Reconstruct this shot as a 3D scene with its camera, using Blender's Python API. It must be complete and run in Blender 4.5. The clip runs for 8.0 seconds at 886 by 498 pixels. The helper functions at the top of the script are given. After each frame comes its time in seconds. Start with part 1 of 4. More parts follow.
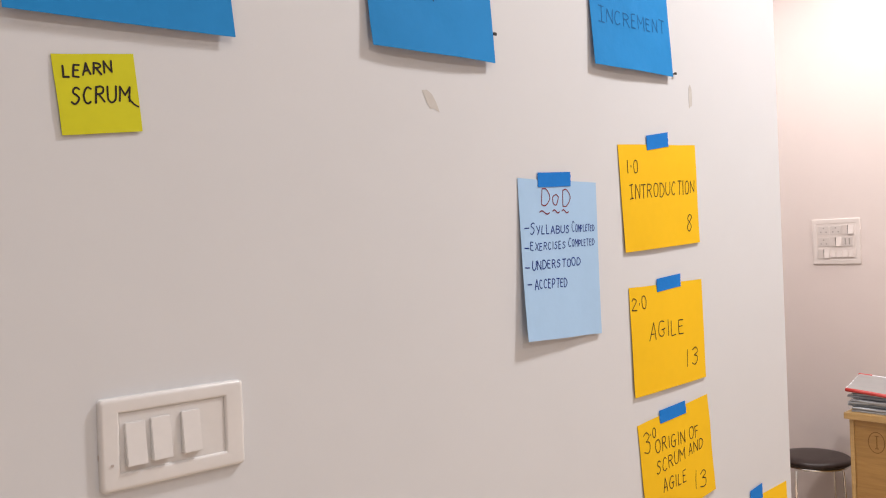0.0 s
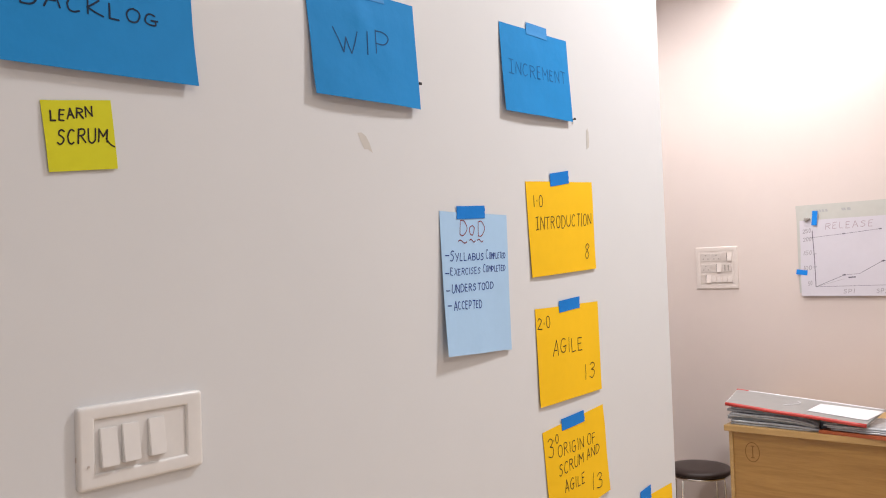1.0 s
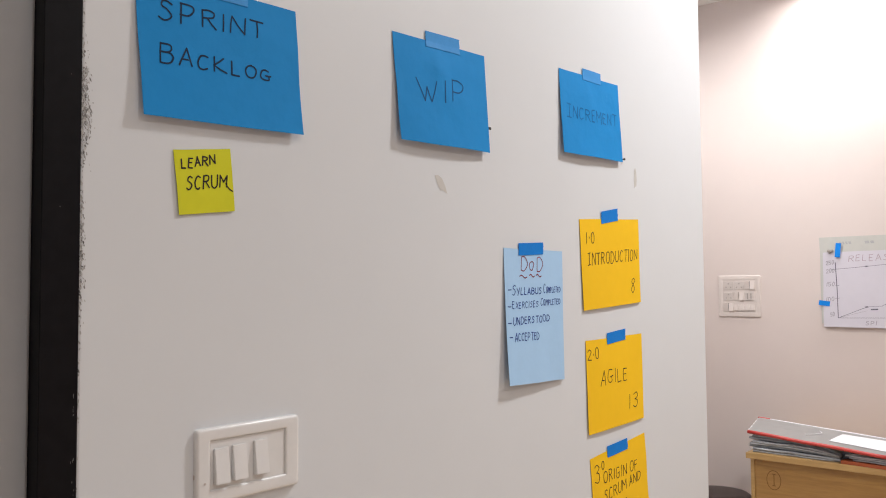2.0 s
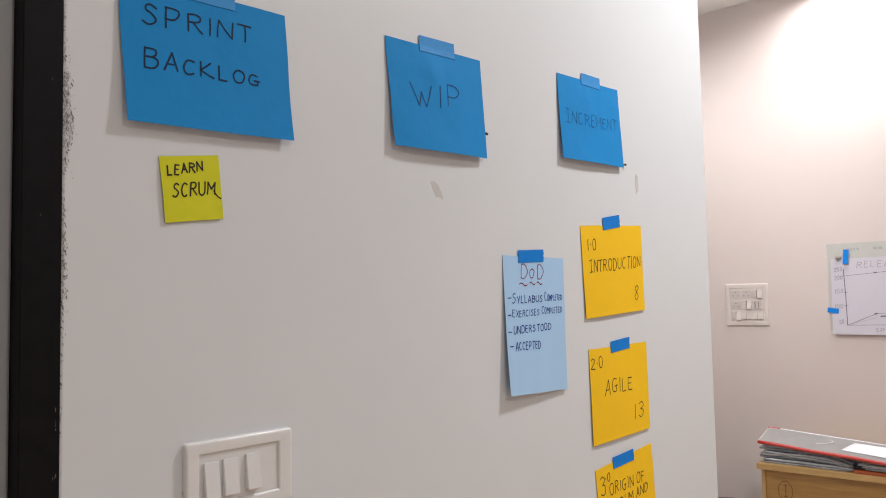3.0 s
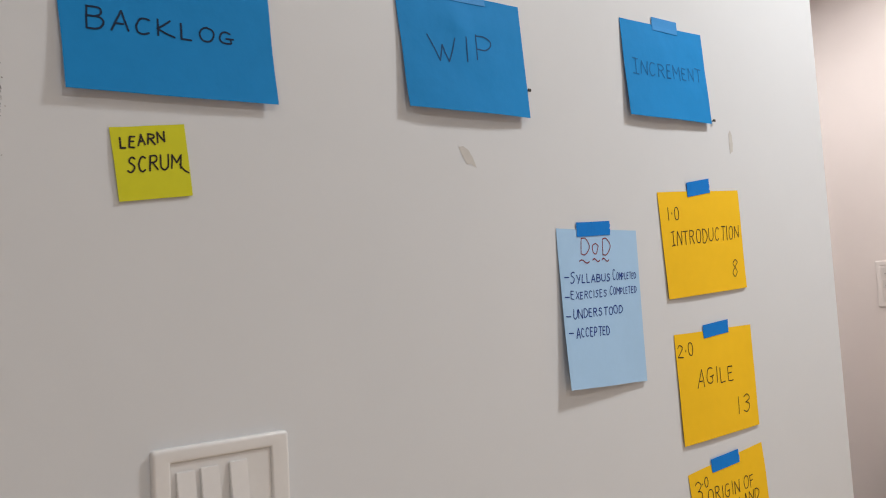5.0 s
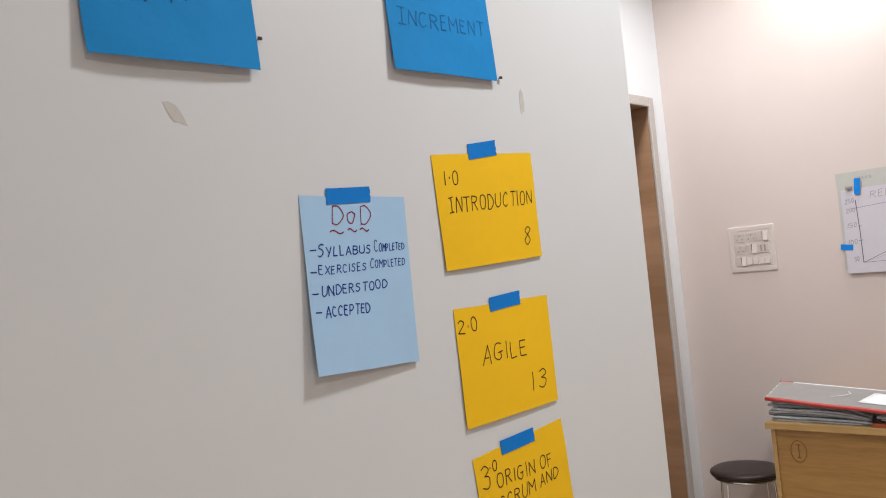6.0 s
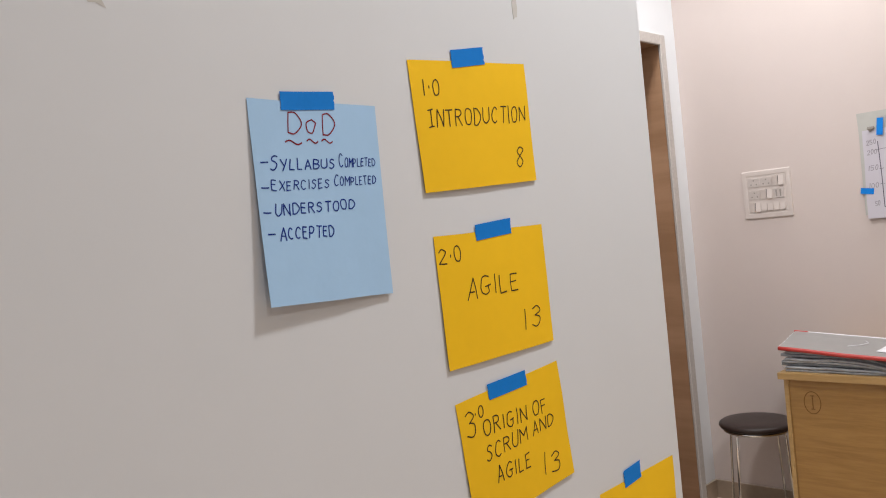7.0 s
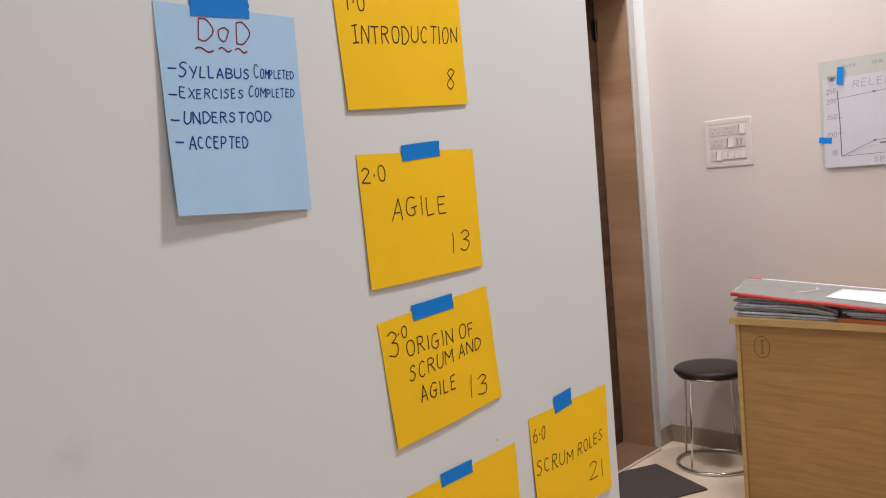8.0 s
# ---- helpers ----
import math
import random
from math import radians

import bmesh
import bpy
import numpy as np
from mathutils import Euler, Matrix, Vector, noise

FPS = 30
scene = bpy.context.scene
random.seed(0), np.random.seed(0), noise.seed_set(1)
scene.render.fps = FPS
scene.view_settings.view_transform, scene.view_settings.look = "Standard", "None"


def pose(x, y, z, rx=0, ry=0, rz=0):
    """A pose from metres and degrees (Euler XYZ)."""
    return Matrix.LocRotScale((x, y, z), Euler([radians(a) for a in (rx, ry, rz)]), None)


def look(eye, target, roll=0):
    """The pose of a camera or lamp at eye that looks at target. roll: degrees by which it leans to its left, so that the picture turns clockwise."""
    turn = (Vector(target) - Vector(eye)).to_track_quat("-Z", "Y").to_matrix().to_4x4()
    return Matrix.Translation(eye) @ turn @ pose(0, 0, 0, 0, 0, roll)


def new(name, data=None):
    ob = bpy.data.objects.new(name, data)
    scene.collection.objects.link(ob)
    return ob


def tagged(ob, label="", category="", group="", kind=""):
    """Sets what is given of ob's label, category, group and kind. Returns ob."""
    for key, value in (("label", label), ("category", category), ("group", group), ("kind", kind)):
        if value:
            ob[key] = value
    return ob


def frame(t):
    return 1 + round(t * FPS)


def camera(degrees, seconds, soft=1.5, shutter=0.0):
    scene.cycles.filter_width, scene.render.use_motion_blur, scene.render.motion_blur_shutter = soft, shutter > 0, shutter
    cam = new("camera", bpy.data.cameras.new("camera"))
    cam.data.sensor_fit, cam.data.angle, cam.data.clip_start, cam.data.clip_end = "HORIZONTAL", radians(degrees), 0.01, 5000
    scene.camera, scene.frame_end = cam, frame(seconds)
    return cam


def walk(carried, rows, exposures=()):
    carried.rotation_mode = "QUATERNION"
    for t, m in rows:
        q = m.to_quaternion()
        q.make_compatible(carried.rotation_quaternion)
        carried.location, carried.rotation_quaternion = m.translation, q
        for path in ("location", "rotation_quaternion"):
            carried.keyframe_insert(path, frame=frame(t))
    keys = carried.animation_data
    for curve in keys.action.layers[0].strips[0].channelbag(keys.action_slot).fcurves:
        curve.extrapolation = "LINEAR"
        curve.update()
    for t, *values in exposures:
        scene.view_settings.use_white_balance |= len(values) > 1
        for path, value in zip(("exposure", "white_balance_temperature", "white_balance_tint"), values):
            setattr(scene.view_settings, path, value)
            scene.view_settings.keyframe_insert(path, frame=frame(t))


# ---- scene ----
cam = camera(57.5, 8.0, soft=1.05, shutter=0.08)
PATH = [
    (0, (-0.29, -0.755, 1.44), (1.078, 0.704, 1.444), -2.1),
    (0.3, (-0.319, -0.79, 1.433), (1.09, 0.629, 1.427), -2.2),
    (0.5, (-0.343, -0.812, 1.44), (1.085, 0.588, 1.434), -1.7),
    (0.7, (-0.363, -0.82, 1.443), (1.094, 0.55, 1.457), -1.8),
    (1, (-0.412, -0.82, 1.442), (1.124, 0.459, 1.498), -1.9),
    (1.2, (-0.455, -0.822, 1.453), (1.096, 0.438, 1.535), -1.2),
    (1.5, (-0.495, -0.816, 1.466), (1.048, 0.454, 1.545), -0.8),
    (1.8, (-0.527, -0.808, 1.475), (0.999, 0.483, 1.564), -0.3),
    (2, (-0.532, -0.803, 1.473), (0.988, 0.493, 1.567), -0.4),
    (2.2, (-0.533, -0.801, 1.47), (0.987, 0.495, 1.569), -0.5),
    (3.3, (-0.494, -0.792, 1.459), (0.998, 0.532, 1.599), -1.6),
    (3.5, (-0.493, -0.784, 1.453), (0.981, 0.56, 1.598), -1.9),
    (3.7, (-0.498, -0.778, 1.446), (0.948, 0.596, 1.582), -2.1),
    (4, (-0.504, -0.766, 1.442), (0.904, 0.649, 1.575), -2.2),
    (4.2, (-0.503, -0.768, 1.445), (0.883, 0.668, 1.573), -2.0),
    (5.3, (-0.181, -0.812, 1.439), (1.063, 0.748, 1.577), -3.6),
    (5.5, (-0.125, -0.831, 1.437), (1.245, 0.621, 1.563), -4.0),
    (5.7, (-0.091, -0.842, 1.424), (1.33, 0.561, 1.536), -4.9),
    (6, (-0.046, -0.839, 1.416), (1.389, 0.552, 1.488), -5.5),
    (6.2, (-0.008, -0.821, 1.404), (1.424, 0.575, 1.464), -5.2),
    (6.5, (0.036, -0.783, 1.397), (1.465, 0.616, 1.45), -4.8),
    (6.7, (0.062, -0.768, 1.384), (1.487, 0.636, 1.417), -5.1),
    (7, (0.082, -0.765, 1.367), (1.494, 0.651, 1.336), -5.6),
    (7.3, (0.1, -0.775, 1.348), (1.496, 0.654, 1.259), -5.3),
    (7.5, (0.11, -0.781, 1.335), (1.516, 0.639, 1.247), -5.1),
    (7.7, (0.119, -0.792, 1.33), (1.543, 0.609, 1.232), -4.4),
    (8, (0.131, -0.812, 1.313), (1.571, 0.568, 1.167), -4.8),
]
walk(cam, [(t, look(eye, target, roll)) for t, eye, target, roll in PATH],
     exposures=[(0.0, 0.27, 6720, 13), (1.5, 0.17, 6550, 10), (2.0, 0.10, 6480, 9), (3.5, -0.08, 6430, 8), (4.0, -0.12, 6430, 7),
                (5.5, -0.08, 6430, 7), (6.5, -0.16, 6440, 8), (8.0, -0.09, 6500, 9)])

# ---------------------------------------------------------------- world and lights
ROOM_H = 2.98
FAR_X = 3.645
world = bpy.data.worlds.new("world")
scene.world = world
world.use_nodes = True
world.node_tree.nodes["Background"].inputs[0].default_value = (1.0, 0.93, 0.86, 1)
world.node_tree.nodes["Background"].inputs[1].default_value = 0.05

LAMPS = [(3.455, 0.14, 16.5), (1.45, -0.78, 28.0), (2.58, 0.82, 22.0), (0.1, -2.2, 14.5), (-1.3, -1.2, 4.5)]
for lx, ly, watts in LAMPS:
    data = bpy.data.lights.new("downlight", "AREA")
    data.shape, data.size, data.energy, data.color = "DISK", 0.26, watts, (1.0, 0.982, 0.985)
    data.spread = radians(165)
    lamp = new("downlight_beam", data)
    lamp.matrix_basis = pose(lx, ly, ROOM_H - 0.022)


# ---------------------------------------------------------------- materials
def material(name, colour, rough=0.6, metal=0.0, scale=40.0, vary=0.08, bump=0.0, bump_scale=300.0, stretch=(1, 1, 1),
             coat=0.0, broad=0.05):
    m = bpy.data.materials.new(name)
    m.use_nodes = True
    nt = m.node_tree
    b = nt.nodes["Principled BSDF"]
    b.inputs["Roughness"].default_value, b.inputs["Metallic"].default_value = rough, metal
    b.inputs["Coat Weight"].default_value = coat
    tc = nt.nodes.new("ShaderNodeTexCoord")
    mp = nt.nodes.new("ShaderNodeMapping")
    mp.inputs["Scale"].default_value = stretch
    nt.links.new(tc.outputs["Object"], mp.inputs["Vector"])

    def grain(size, detail):
        n = nt.nodes.new("ShaderNodeTexNoise")
        n.inputs["Scale"].default_value, n.inputs["Detail"].default_value = size, detail
        nt.links.new(mp.outputs[0], n.inputs["Vector"])
        return n
    fine, wide = grain(scale, 5), grain(scale / 14, 3)
    add = nt.nodes.new("ShaderNodeMath")
    add.operation = "MULTIPLY_ADD"
    add.inputs[1].default_value = broad / max(vary, 1e-3)
    nt.links.new(wide.outputs["Fac"], add.inputs[0])
    nt.links.new(fine.outputs["Fac"], add.inputs[2])
    ramp = nt.nodes.new("ShaderNodeMapRange")
    ramp.inputs["From Min"].default_value = 0.3
    ramp.inputs["From Max"].default_value = 0.7 + broad / max(vary, 1e-3)
    nt.links.new(add.outputs[0], ramp.inputs["Value"])
    mix = nt.nodes.new("ShaderNodeMix")
    mix.data_type = "RGBA"
    mix.inputs["A"].default_value = (*[c * (1 - vary - broad) for c in colour], 1)
    mix.inputs["B"].default_value = (*[min(1, c * (1 + vary + broad)) for c in colour], 1)
    nt.links.new(ramp.outputs[0], mix.inputs["Factor"])
    nt.links.new(mix.outputs["Result"], b.inputs["Base Color"])
    if bump:
        n = grain(bump_scale, 4)
        bp = nt.nodes.new("ShaderNodeBump")
        bp.inputs["Strength"].default_value, bp.inputs["Distance"].default_value = bump, 0.002
        nt.links.new(n.outputs["Fac"], bp.inputs["Height"])
        nt.links.new(bp.outputs[0], b.inputs["Normal"])
    return m


def wood(name, dark, light, across, rings=9.0, rough=0.4):
    """Wood laminate whose grain lines run square to the axis in which across is large."""
    m = bpy.data.materials.new(name)
    m.use_nodes = True
    nt = m.node_tree
    b = nt.nodes["Principled BSDF"]
    b.inputs["Roughness"].default_value = rough
    tc = nt.nodes.new("ShaderNodeTexCoord")
    mp = nt.nodes.new("ShaderNodeMapping")
    mp.inputs["Scale"].default_value = across
    nt.links.new(tc.outputs["Object"], mp.inputs["Vector"])
    n1 = nt.nodes.new("ShaderNodeTexNoise")
    n1.inputs["Scale"].default_value, n1.inputs["Detail"].default_value = rings, 7
    n1.inputs["Distortion"].default_value = 0.6
    n2 = nt.nodes.new("ShaderNodeTexNoise")
    n2.inputs["Scale"].default_value, n2.inputs["Detail"].default_value = rings * 6, 3
    for n in (n1, n2):
        nt.links.new(mp.outputs[0], n.inputs["Vector"])
    mixn = nt.nodes.new("ShaderNodeMath")
    mixn.operation = "MULTIPLY_ADD"
    mixn.inputs[1].default_value = 0.35
    nt.links.new(n2.outputs["Fac"], mixn.inputs[0])
    nt.links.new(n1.outputs["Fac"], mixn.inputs[2])
    ramp = nt.nodes.new("ShaderNodeValToRGB")
    ramp.color_ramp.elements[0].position, ramp.color_ramp.elements[0].color = 0.48, (*dark, 1)
    ramp.color_ramp.elements[1].position, ramp.color_ramp.elements[1].color = 0.86, (*light, 1)
    nt.links.new(mixn.outputs[0], ramp.inputs[0])
    nt.links.new(ramp.outputs[0], b.inputs["Base Color"])
    bp = nt.nodes.new("ShaderNodeBump")
    bp.inputs["Strength"].default_value, bp.inputs["Distance"].default_value = 0.15, 0.001
    nt.links.new(n2.outputs["Fac"], bp.inputs["Height"])
    nt.links.new(bp.outputs[0], b.inputs["Normal"])
    return m


def smudge(m, at, size, tint):
    """A dull dirty patch of uneven outline in a wall paint, at one place of the wall."""
    nt = m.node_tree
    b = nt.nodes["Principled BSDF"]
    paint = b.inputs["Base Color"].links[0].from_socket
    tc = nt.nodes.new("ShaderNodeTexCoord")
    mp = nt.nodes.new("ShaderNodeMapping")
    mp.vector_type = "TEXTURE"
    mp.inputs["Location"].default_value, mp.inputs["Scale"].default_value = at, size
    nt.links.new(tc.outputs["Object"], mp.inputs["Vector"])
    away = nt.nodes.new("ShaderNodeVectorMath")
    away.operation = "LENGTH"
    nt.links.new(mp.outputs[0], away.inputs[0])
    n = nt.nodes.new("ShaderNodeTexNoise")
    n.inputs["Scale"].default_value, n.inputs["Detail"].default_value = 2.2, 4
    nt.links.new(mp.outputs[0], n.inputs["Vector"])
    sub = nt.nodes.new("ShaderNodeMath")
    sub.operation = "MULTIPLY_ADD"
    sub.inputs[1].default_value = 1.4
    nt.links.new(n.outputs["Fac"], sub.inputs[0])
    nt.links.new(away.outputs["Value"], sub.inputs[2])
    edge = nt.nodes.new("ShaderNodeMapRange")
    edge.interpolation_type = "SMOOTHSTEP"
    edge.inputs["From Min"].default_value, edge.inputs["From Max"].default_value = 1.7, 0.6
    nt.links.new(sub.outputs[0], edge.inputs["Value"])
    mix = nt.nodes.new("ShaderNodeMix")
    mix.data_type, mix.blend_type = "RGBA", "MULTIPLY"
    mix.inputs["B"].default_value = (*tint, 1)
    nt.links.new(edge.outputs[0], mix.inputs["Factor"])
    nt.links.new(paint, mix.inputs["A"])
    nt.links.new(mix.outputs["Result"], b.inputs["Base Color"])
    return m


PLASTER = material("white_wall_paint", (0.705, 0.733, 0.765), 0.45, scale=9, vary=0.015, bump=0.05, bump_scale=60, broad=0.04)
smudge(PLASTER, (0.431, 0.0, 1.080), (0.030, 0.2, 0.034), (0.93, 0.92, 0.895))
FAR_PAINT = material("cream_wall_paint", (0.60, 0.523, 0.496), 0.6, scale=9, vary=0.015, bump=0.1, bump_scale=120, broad=0.02)
CEILING_PAINT = material("ceiling_paint", (0.78, 0.76, 0.74), 0.8, scale=8, vary=0.02, broad=0.02)
FLOOR_TILE = material("beige_floor_tile", (0.71, 0.575, 0.44), 0.22, scale=30, vary=0.06, broad=0.08)
SKIRTING = material("brown_skirting_tile", (0.30, 0.235, 0.18), 0.35, scale=40, vary=0.08)
BLACK_FRAME = material("black_paint", (0.006, 0.0055, 0.007), 0.5, scale=60, vary=0.3, bump=0.1, bump_scale=40)
GREY_DOOR = material("grey_laminate", (0.37, 0.382, 0.40), 0.5, scale=50, vary=0.04)
BLUE_PAPER = material("blue_paper", (0.011, 0.25, 0.63), 0.75, scale=60, vary=0.03, bump=0.9, bump_scale=16, broad=0.05)
PALE_PAPER = material("pale_blue_paper", (0.40, 0.62, 0.88), 0.75, scale=60, vary=0.02, bump=0.55, bump_scale=16, broad=0.04)
ORANGE_PAPER = material("amber_paper", (0.92, 0.56, 0.014), 0.75, scale=60, vary=0.02, bump=0.55, bump_scale=16, broad=0.04)
YELLOW_PAPER = material("lime_yellow_paper", (0.66, 0.66, 0.025), 0.75, scale=80, vary=0.03, bump=0.1, bump_scale=60)
TAPE_PALE = material("faded_blue_masking_tape", (0.055, 0.30, 0.70), 0.65, scale=200, vary=0.05, bump=0.12, bump_scale=900)
TAPE = material("blue_masking_tape", (0.005, 0.205, 0.68), 0.65, scale=200, vary=0.05, bump=0.12, bump_scale=900)
BLACK_INK = material("black_marker_ink", (0.032, 0.027, 0.026), 0.6, scale=300, vary=0.3)
NAVY_INK = material("navy_marker_ink", (0.014, 0.042, 0.27), 0.6, scale=300, vary=0.3)
RED_INK = material("red_marker_ink", (0.23, 0.02, 0.04), 0.6, scale=300, vary=0.3)
BLUE_INK = material("faint_blue_ink", (0.014, 0.14, 0.37), 0.6, scale=300, vary=0.3)
WIP_INK = material("dark_blue_ink", (0.014, 0.075, 0.20), 0.6, scale=300, vary=0.3)
NIGHT_INK = material("blue_black_marker_ink", (0.012, 0.028, 0.065), 0.6, scale=300, vary=0.3)
CARD_INK = material("brown_black_pen_ink", (0.042, 0.029, 0.017), 0.6, scale=300, vary=0.3)
GREY_INK = material("grey_pencil", (0.30, 0.28, 0.31), 0.7, scale=300, vary=0.3)
PALE_INK = material("faded_print", (0.36, 0.36, 0.37), 0.7, scale=300, vary=0.2)
CHART_INK = material("thin_chart_ink", (0.13, 0.12, 0.15), 0.7, scale=300, vary=0.3)
PINK_INK = material("faint_red_ink", (0.34, 0.27, 0.30), 0.7, scale=300, vary=0.2)
PLASTIC = material("white_switch_plastic", (0.775, 0.775, 0.775), 0.24, scale=120, vary=0.02)
PLASTIC_PANEL = material("white_inner_plastic", (0.745, 0.745, 0.745), 0.35, scale=120, vary=0.02)
BOARD_FRAME = material("aged_board_plastic", (0.62, 0.555, 0.525), 0.4, scale=120, vary=0.03)
BOARD_PANEL = material("aged_inner_plastic", (0.60, 0.535, 0.505), 0.4, scale=120, vary=0.03)
HOLE = material("grey_hole", (0.30, 0.27, 0.25), 0.7, scale=200, vary=0.1)
GREY_SOCKET = material("grey_socket_plastic", (0.53, 0.475, 0.45), 0.4, scale=200, vary=0.1)
DARK_GAP = material("dark_slot", (0.03, 0.028, 0.027), 0.7, scale=200, vary=0.1)
WHITE_PAPER = material("white_paper", (0.70, 0.69, 0.72), 0.8, scale=40, vary=0.02, bump=0.1, bump_scale=30)
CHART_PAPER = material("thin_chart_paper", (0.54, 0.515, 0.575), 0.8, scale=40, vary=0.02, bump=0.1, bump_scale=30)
GREY_SHEET = material("grey_green_sheet", (0.46, 0.457, 0.43), 0.7, scale=40, vary=0.04)
OAK = wood("oak_laminate", (0.25, 0.128, 0.032), (0.335, 0.184, 0.050), (0.8, 0.8, 9.0), 5.0)
PENCIL = material("brown_pencil", (0.16, 0.08, 0.03), 0.6, scale=300, vary=0.2)
OAK_EDGE = wood("pale_oak_edging", (0.33, 0.20, 0.072), (0.43, 0.27, 0.105), (9.0, 1.0, 9.0), 6)
WALNUT = wood("walnut_veneer", (0.31, 0.175, 0.096), (0.41, 0.245, 0.148), (0.7, 0.7, 6.0), 1.6)
DARK_WOOD = wood("dark_stained_wood", (0.035, 0.018, 0.011), (0.10, 0.052, 0.03), (3, 3, 9.0), 3)
BROWN_STONE = material("brown_threshold_stone", (0.20, 0.11, 0.068), 0.35, scale=50, vary=0.12)
PALE_STONE = material("pale_stone", (0.60, 0.50, 0.42), 0.35, scale=60, vary=0.08)
GREY_TRIM = material("grey_metal_trim", (0.46, 0.43, 0.41), 0.5, scale=90, vary=0.12, bump=0.2)
VINYL = material("dark_brown_vinyl", (0.032, 0.021, 0.019), 0.36, scale=300, vary=0.15, bump=0.25, bump_scale=500)
CHROME = material("chrome", (0.64, 0.62, 0.60), 0.13, metal=1.0, scale=80, vary=0.03)
MAT_PILE = material("charcoal_mat", (0.060, 0.046, 0.042), 0.95, scale=400, vary=0.4, bump=0.8, bump_scale=700)
GREY_FOLDER = material("grey_folder_board", (0.25, 0.246, 0.243), 0.3, scale=30, vary=0.06)
RED_EDGE = material("red_folder_edge", (0.42, 0.034, 0.028), 0.4, scale=60, vary=0.1)
ORANGE_FILE = material("orange_folder", (0.31, 0.064, 0.016), 0.45, scale=60, vary=0.1)
SLEEVE = material("clear_sleeve", (0.34, 0.355, 0.38), 0.18, scale=50, vary=0.2, coat=0.3)
# near-black navy that paints the shadow between pile and bundle
NAVY_SHADOW = material("navy_shadow", (0.035, 0.04, 0.065), 0.35, scale=50, vary=0.3)
PAINT_CHIP = material("bare_grey_plaster", (0.57, 0.56, 0.54), 0.8, scale=90, vary=0.06)
BRASS = material("worn_steel", (0.06, 0.05, 0.045), 0.35, metal=1.0, scale=90, vary=0.1)
for sheet_stuff in (BLUE_PAPER, PALE_PAPER, ORANGE_PAPER, YELLOW_PAPER, TAPE, TAPE_PALE):
    sheet_stuff.node_tree.nodes["Principled BSDF"].inputs["Specular IOR Level"].default_value = 0.22
VINYL.node_tree.nodes["Principled BSDF"].inputs["Specular IOR Level"].default_value = 0.25
for dull in (BLACK_FRAME, BLACK_INK, CARD_INK, NIGHT_INK, NAVY_INK, RED_INK, BLUE_INK, WIP_INK, PENCIL, CHART_INK):
    dull.node_tree.nodes["Principled BSDF"].inputs["Specular IOR Level"].default_value = 0.12
GLOW = bpy.data.materials.new("lit_diffuser")
GLOW.use_nodes = True
GLOW.node_tree.nodes["Principled BSDF"].inputs["Emission Color"].default_value = (1, 0.92, 0.82, 1)
GLOW.node_tree.nodes["Principled BSDF"].inputs["Emission Strength"].default_value = 6.0


# ---------------------------------------------------------------- building helpers
def mesh_of(name, bm, mat, smooth=False):
    me = bpy.data.meshes.new(name)
    bmesh.ops.recalc_face_normals(bm, faces=bm.faces)
    bm.to_mesh(me)
    bm.free()
    me.materials.append(mat)
    for p in me.polygons:
        p.use_smooth = smooth
    return me


def thing(name, at, label, category, group="", kind=""):
    ob = new(name)
    ob.empty_display_size = 0.05
    ob.matrix_basis = Matrix.Translation(at)
    return tagged(ob, label, category, group, kind)


def part(name, bm, mat, parent, label="", smooth=False):
    """One mesh, drawn in room coordinates, under a thing or a part."""
    ob = new(name, mesh_of(name, bm, mat, smooth))
    ob.parent = parent
    base = Matrix.Identity(4)
    up = parent
    while up is not None:
        base = up.matrix_basis @ up.matrix_parent_inverse @ base if up.parent is None else up.matrix_parent_inverse @ up.matrix_basis @ base
        up = up.parent
    ob.matrix_parent_inverse = base.inverted()
    if label:
        tagged(ob, label)
    return ob


def single(name, bm, mat, label, category, group="", kind="", smooth=False):
    return tagged(new(name, mesh_of(name, bm, mat, smooth)), label, category, group, kind)


def add_box(bm, lo, hi, bevel=0.0, segments=2, m=None):
    c = [(a + b) / 2 for a, b in zip(lo, hi)]
    s = [abs(b - a) for a, b in zip(lo, hi)]
    mat = Matrix.Translation(c) @ Matrix.Diagonal((*s, 1))
    if m is not None:
        mat = m @ mat
    made = bmesh.ops.create_cube(bm, size=1, matrix=mat)["verts"]
    if bevel:
        edges = list({e for v in made for e in v.link_edges})
        bmesh.ops.bevel(bm, geom=edges, offset=bevel, segments=segments, affect="EDGES", profile=0.6)
    return bm


def box(lo, hi, bevel=0.0, segments=2, m=None):
    return add_box(bmesh.new(), lo, hi, bevel, segments, m)


def lathe(profile, centre, steps=40):
    """A closed turned body from (radius, height) pairs."""
    bm = bmesh.new()
    rings = []
    for r, z in profile:
        rings.append([bm.verts.new((centre[0] + r * math.cos(2 * math.pi * k / steps), centre[1] + r * math.sin(2 * math.pi * k / steps), z))
                      for k in range(steps)])
    for a, b in zip(rings, rings[1:]):
        for k in range(steps):
            bm.faces.new((a[k], a[(k + 1) % steps], b[(k + 1) % steps], b[k]))
    bm.faces.new(rings[0])
    bm.faces.new(rings[-1])
    return bm


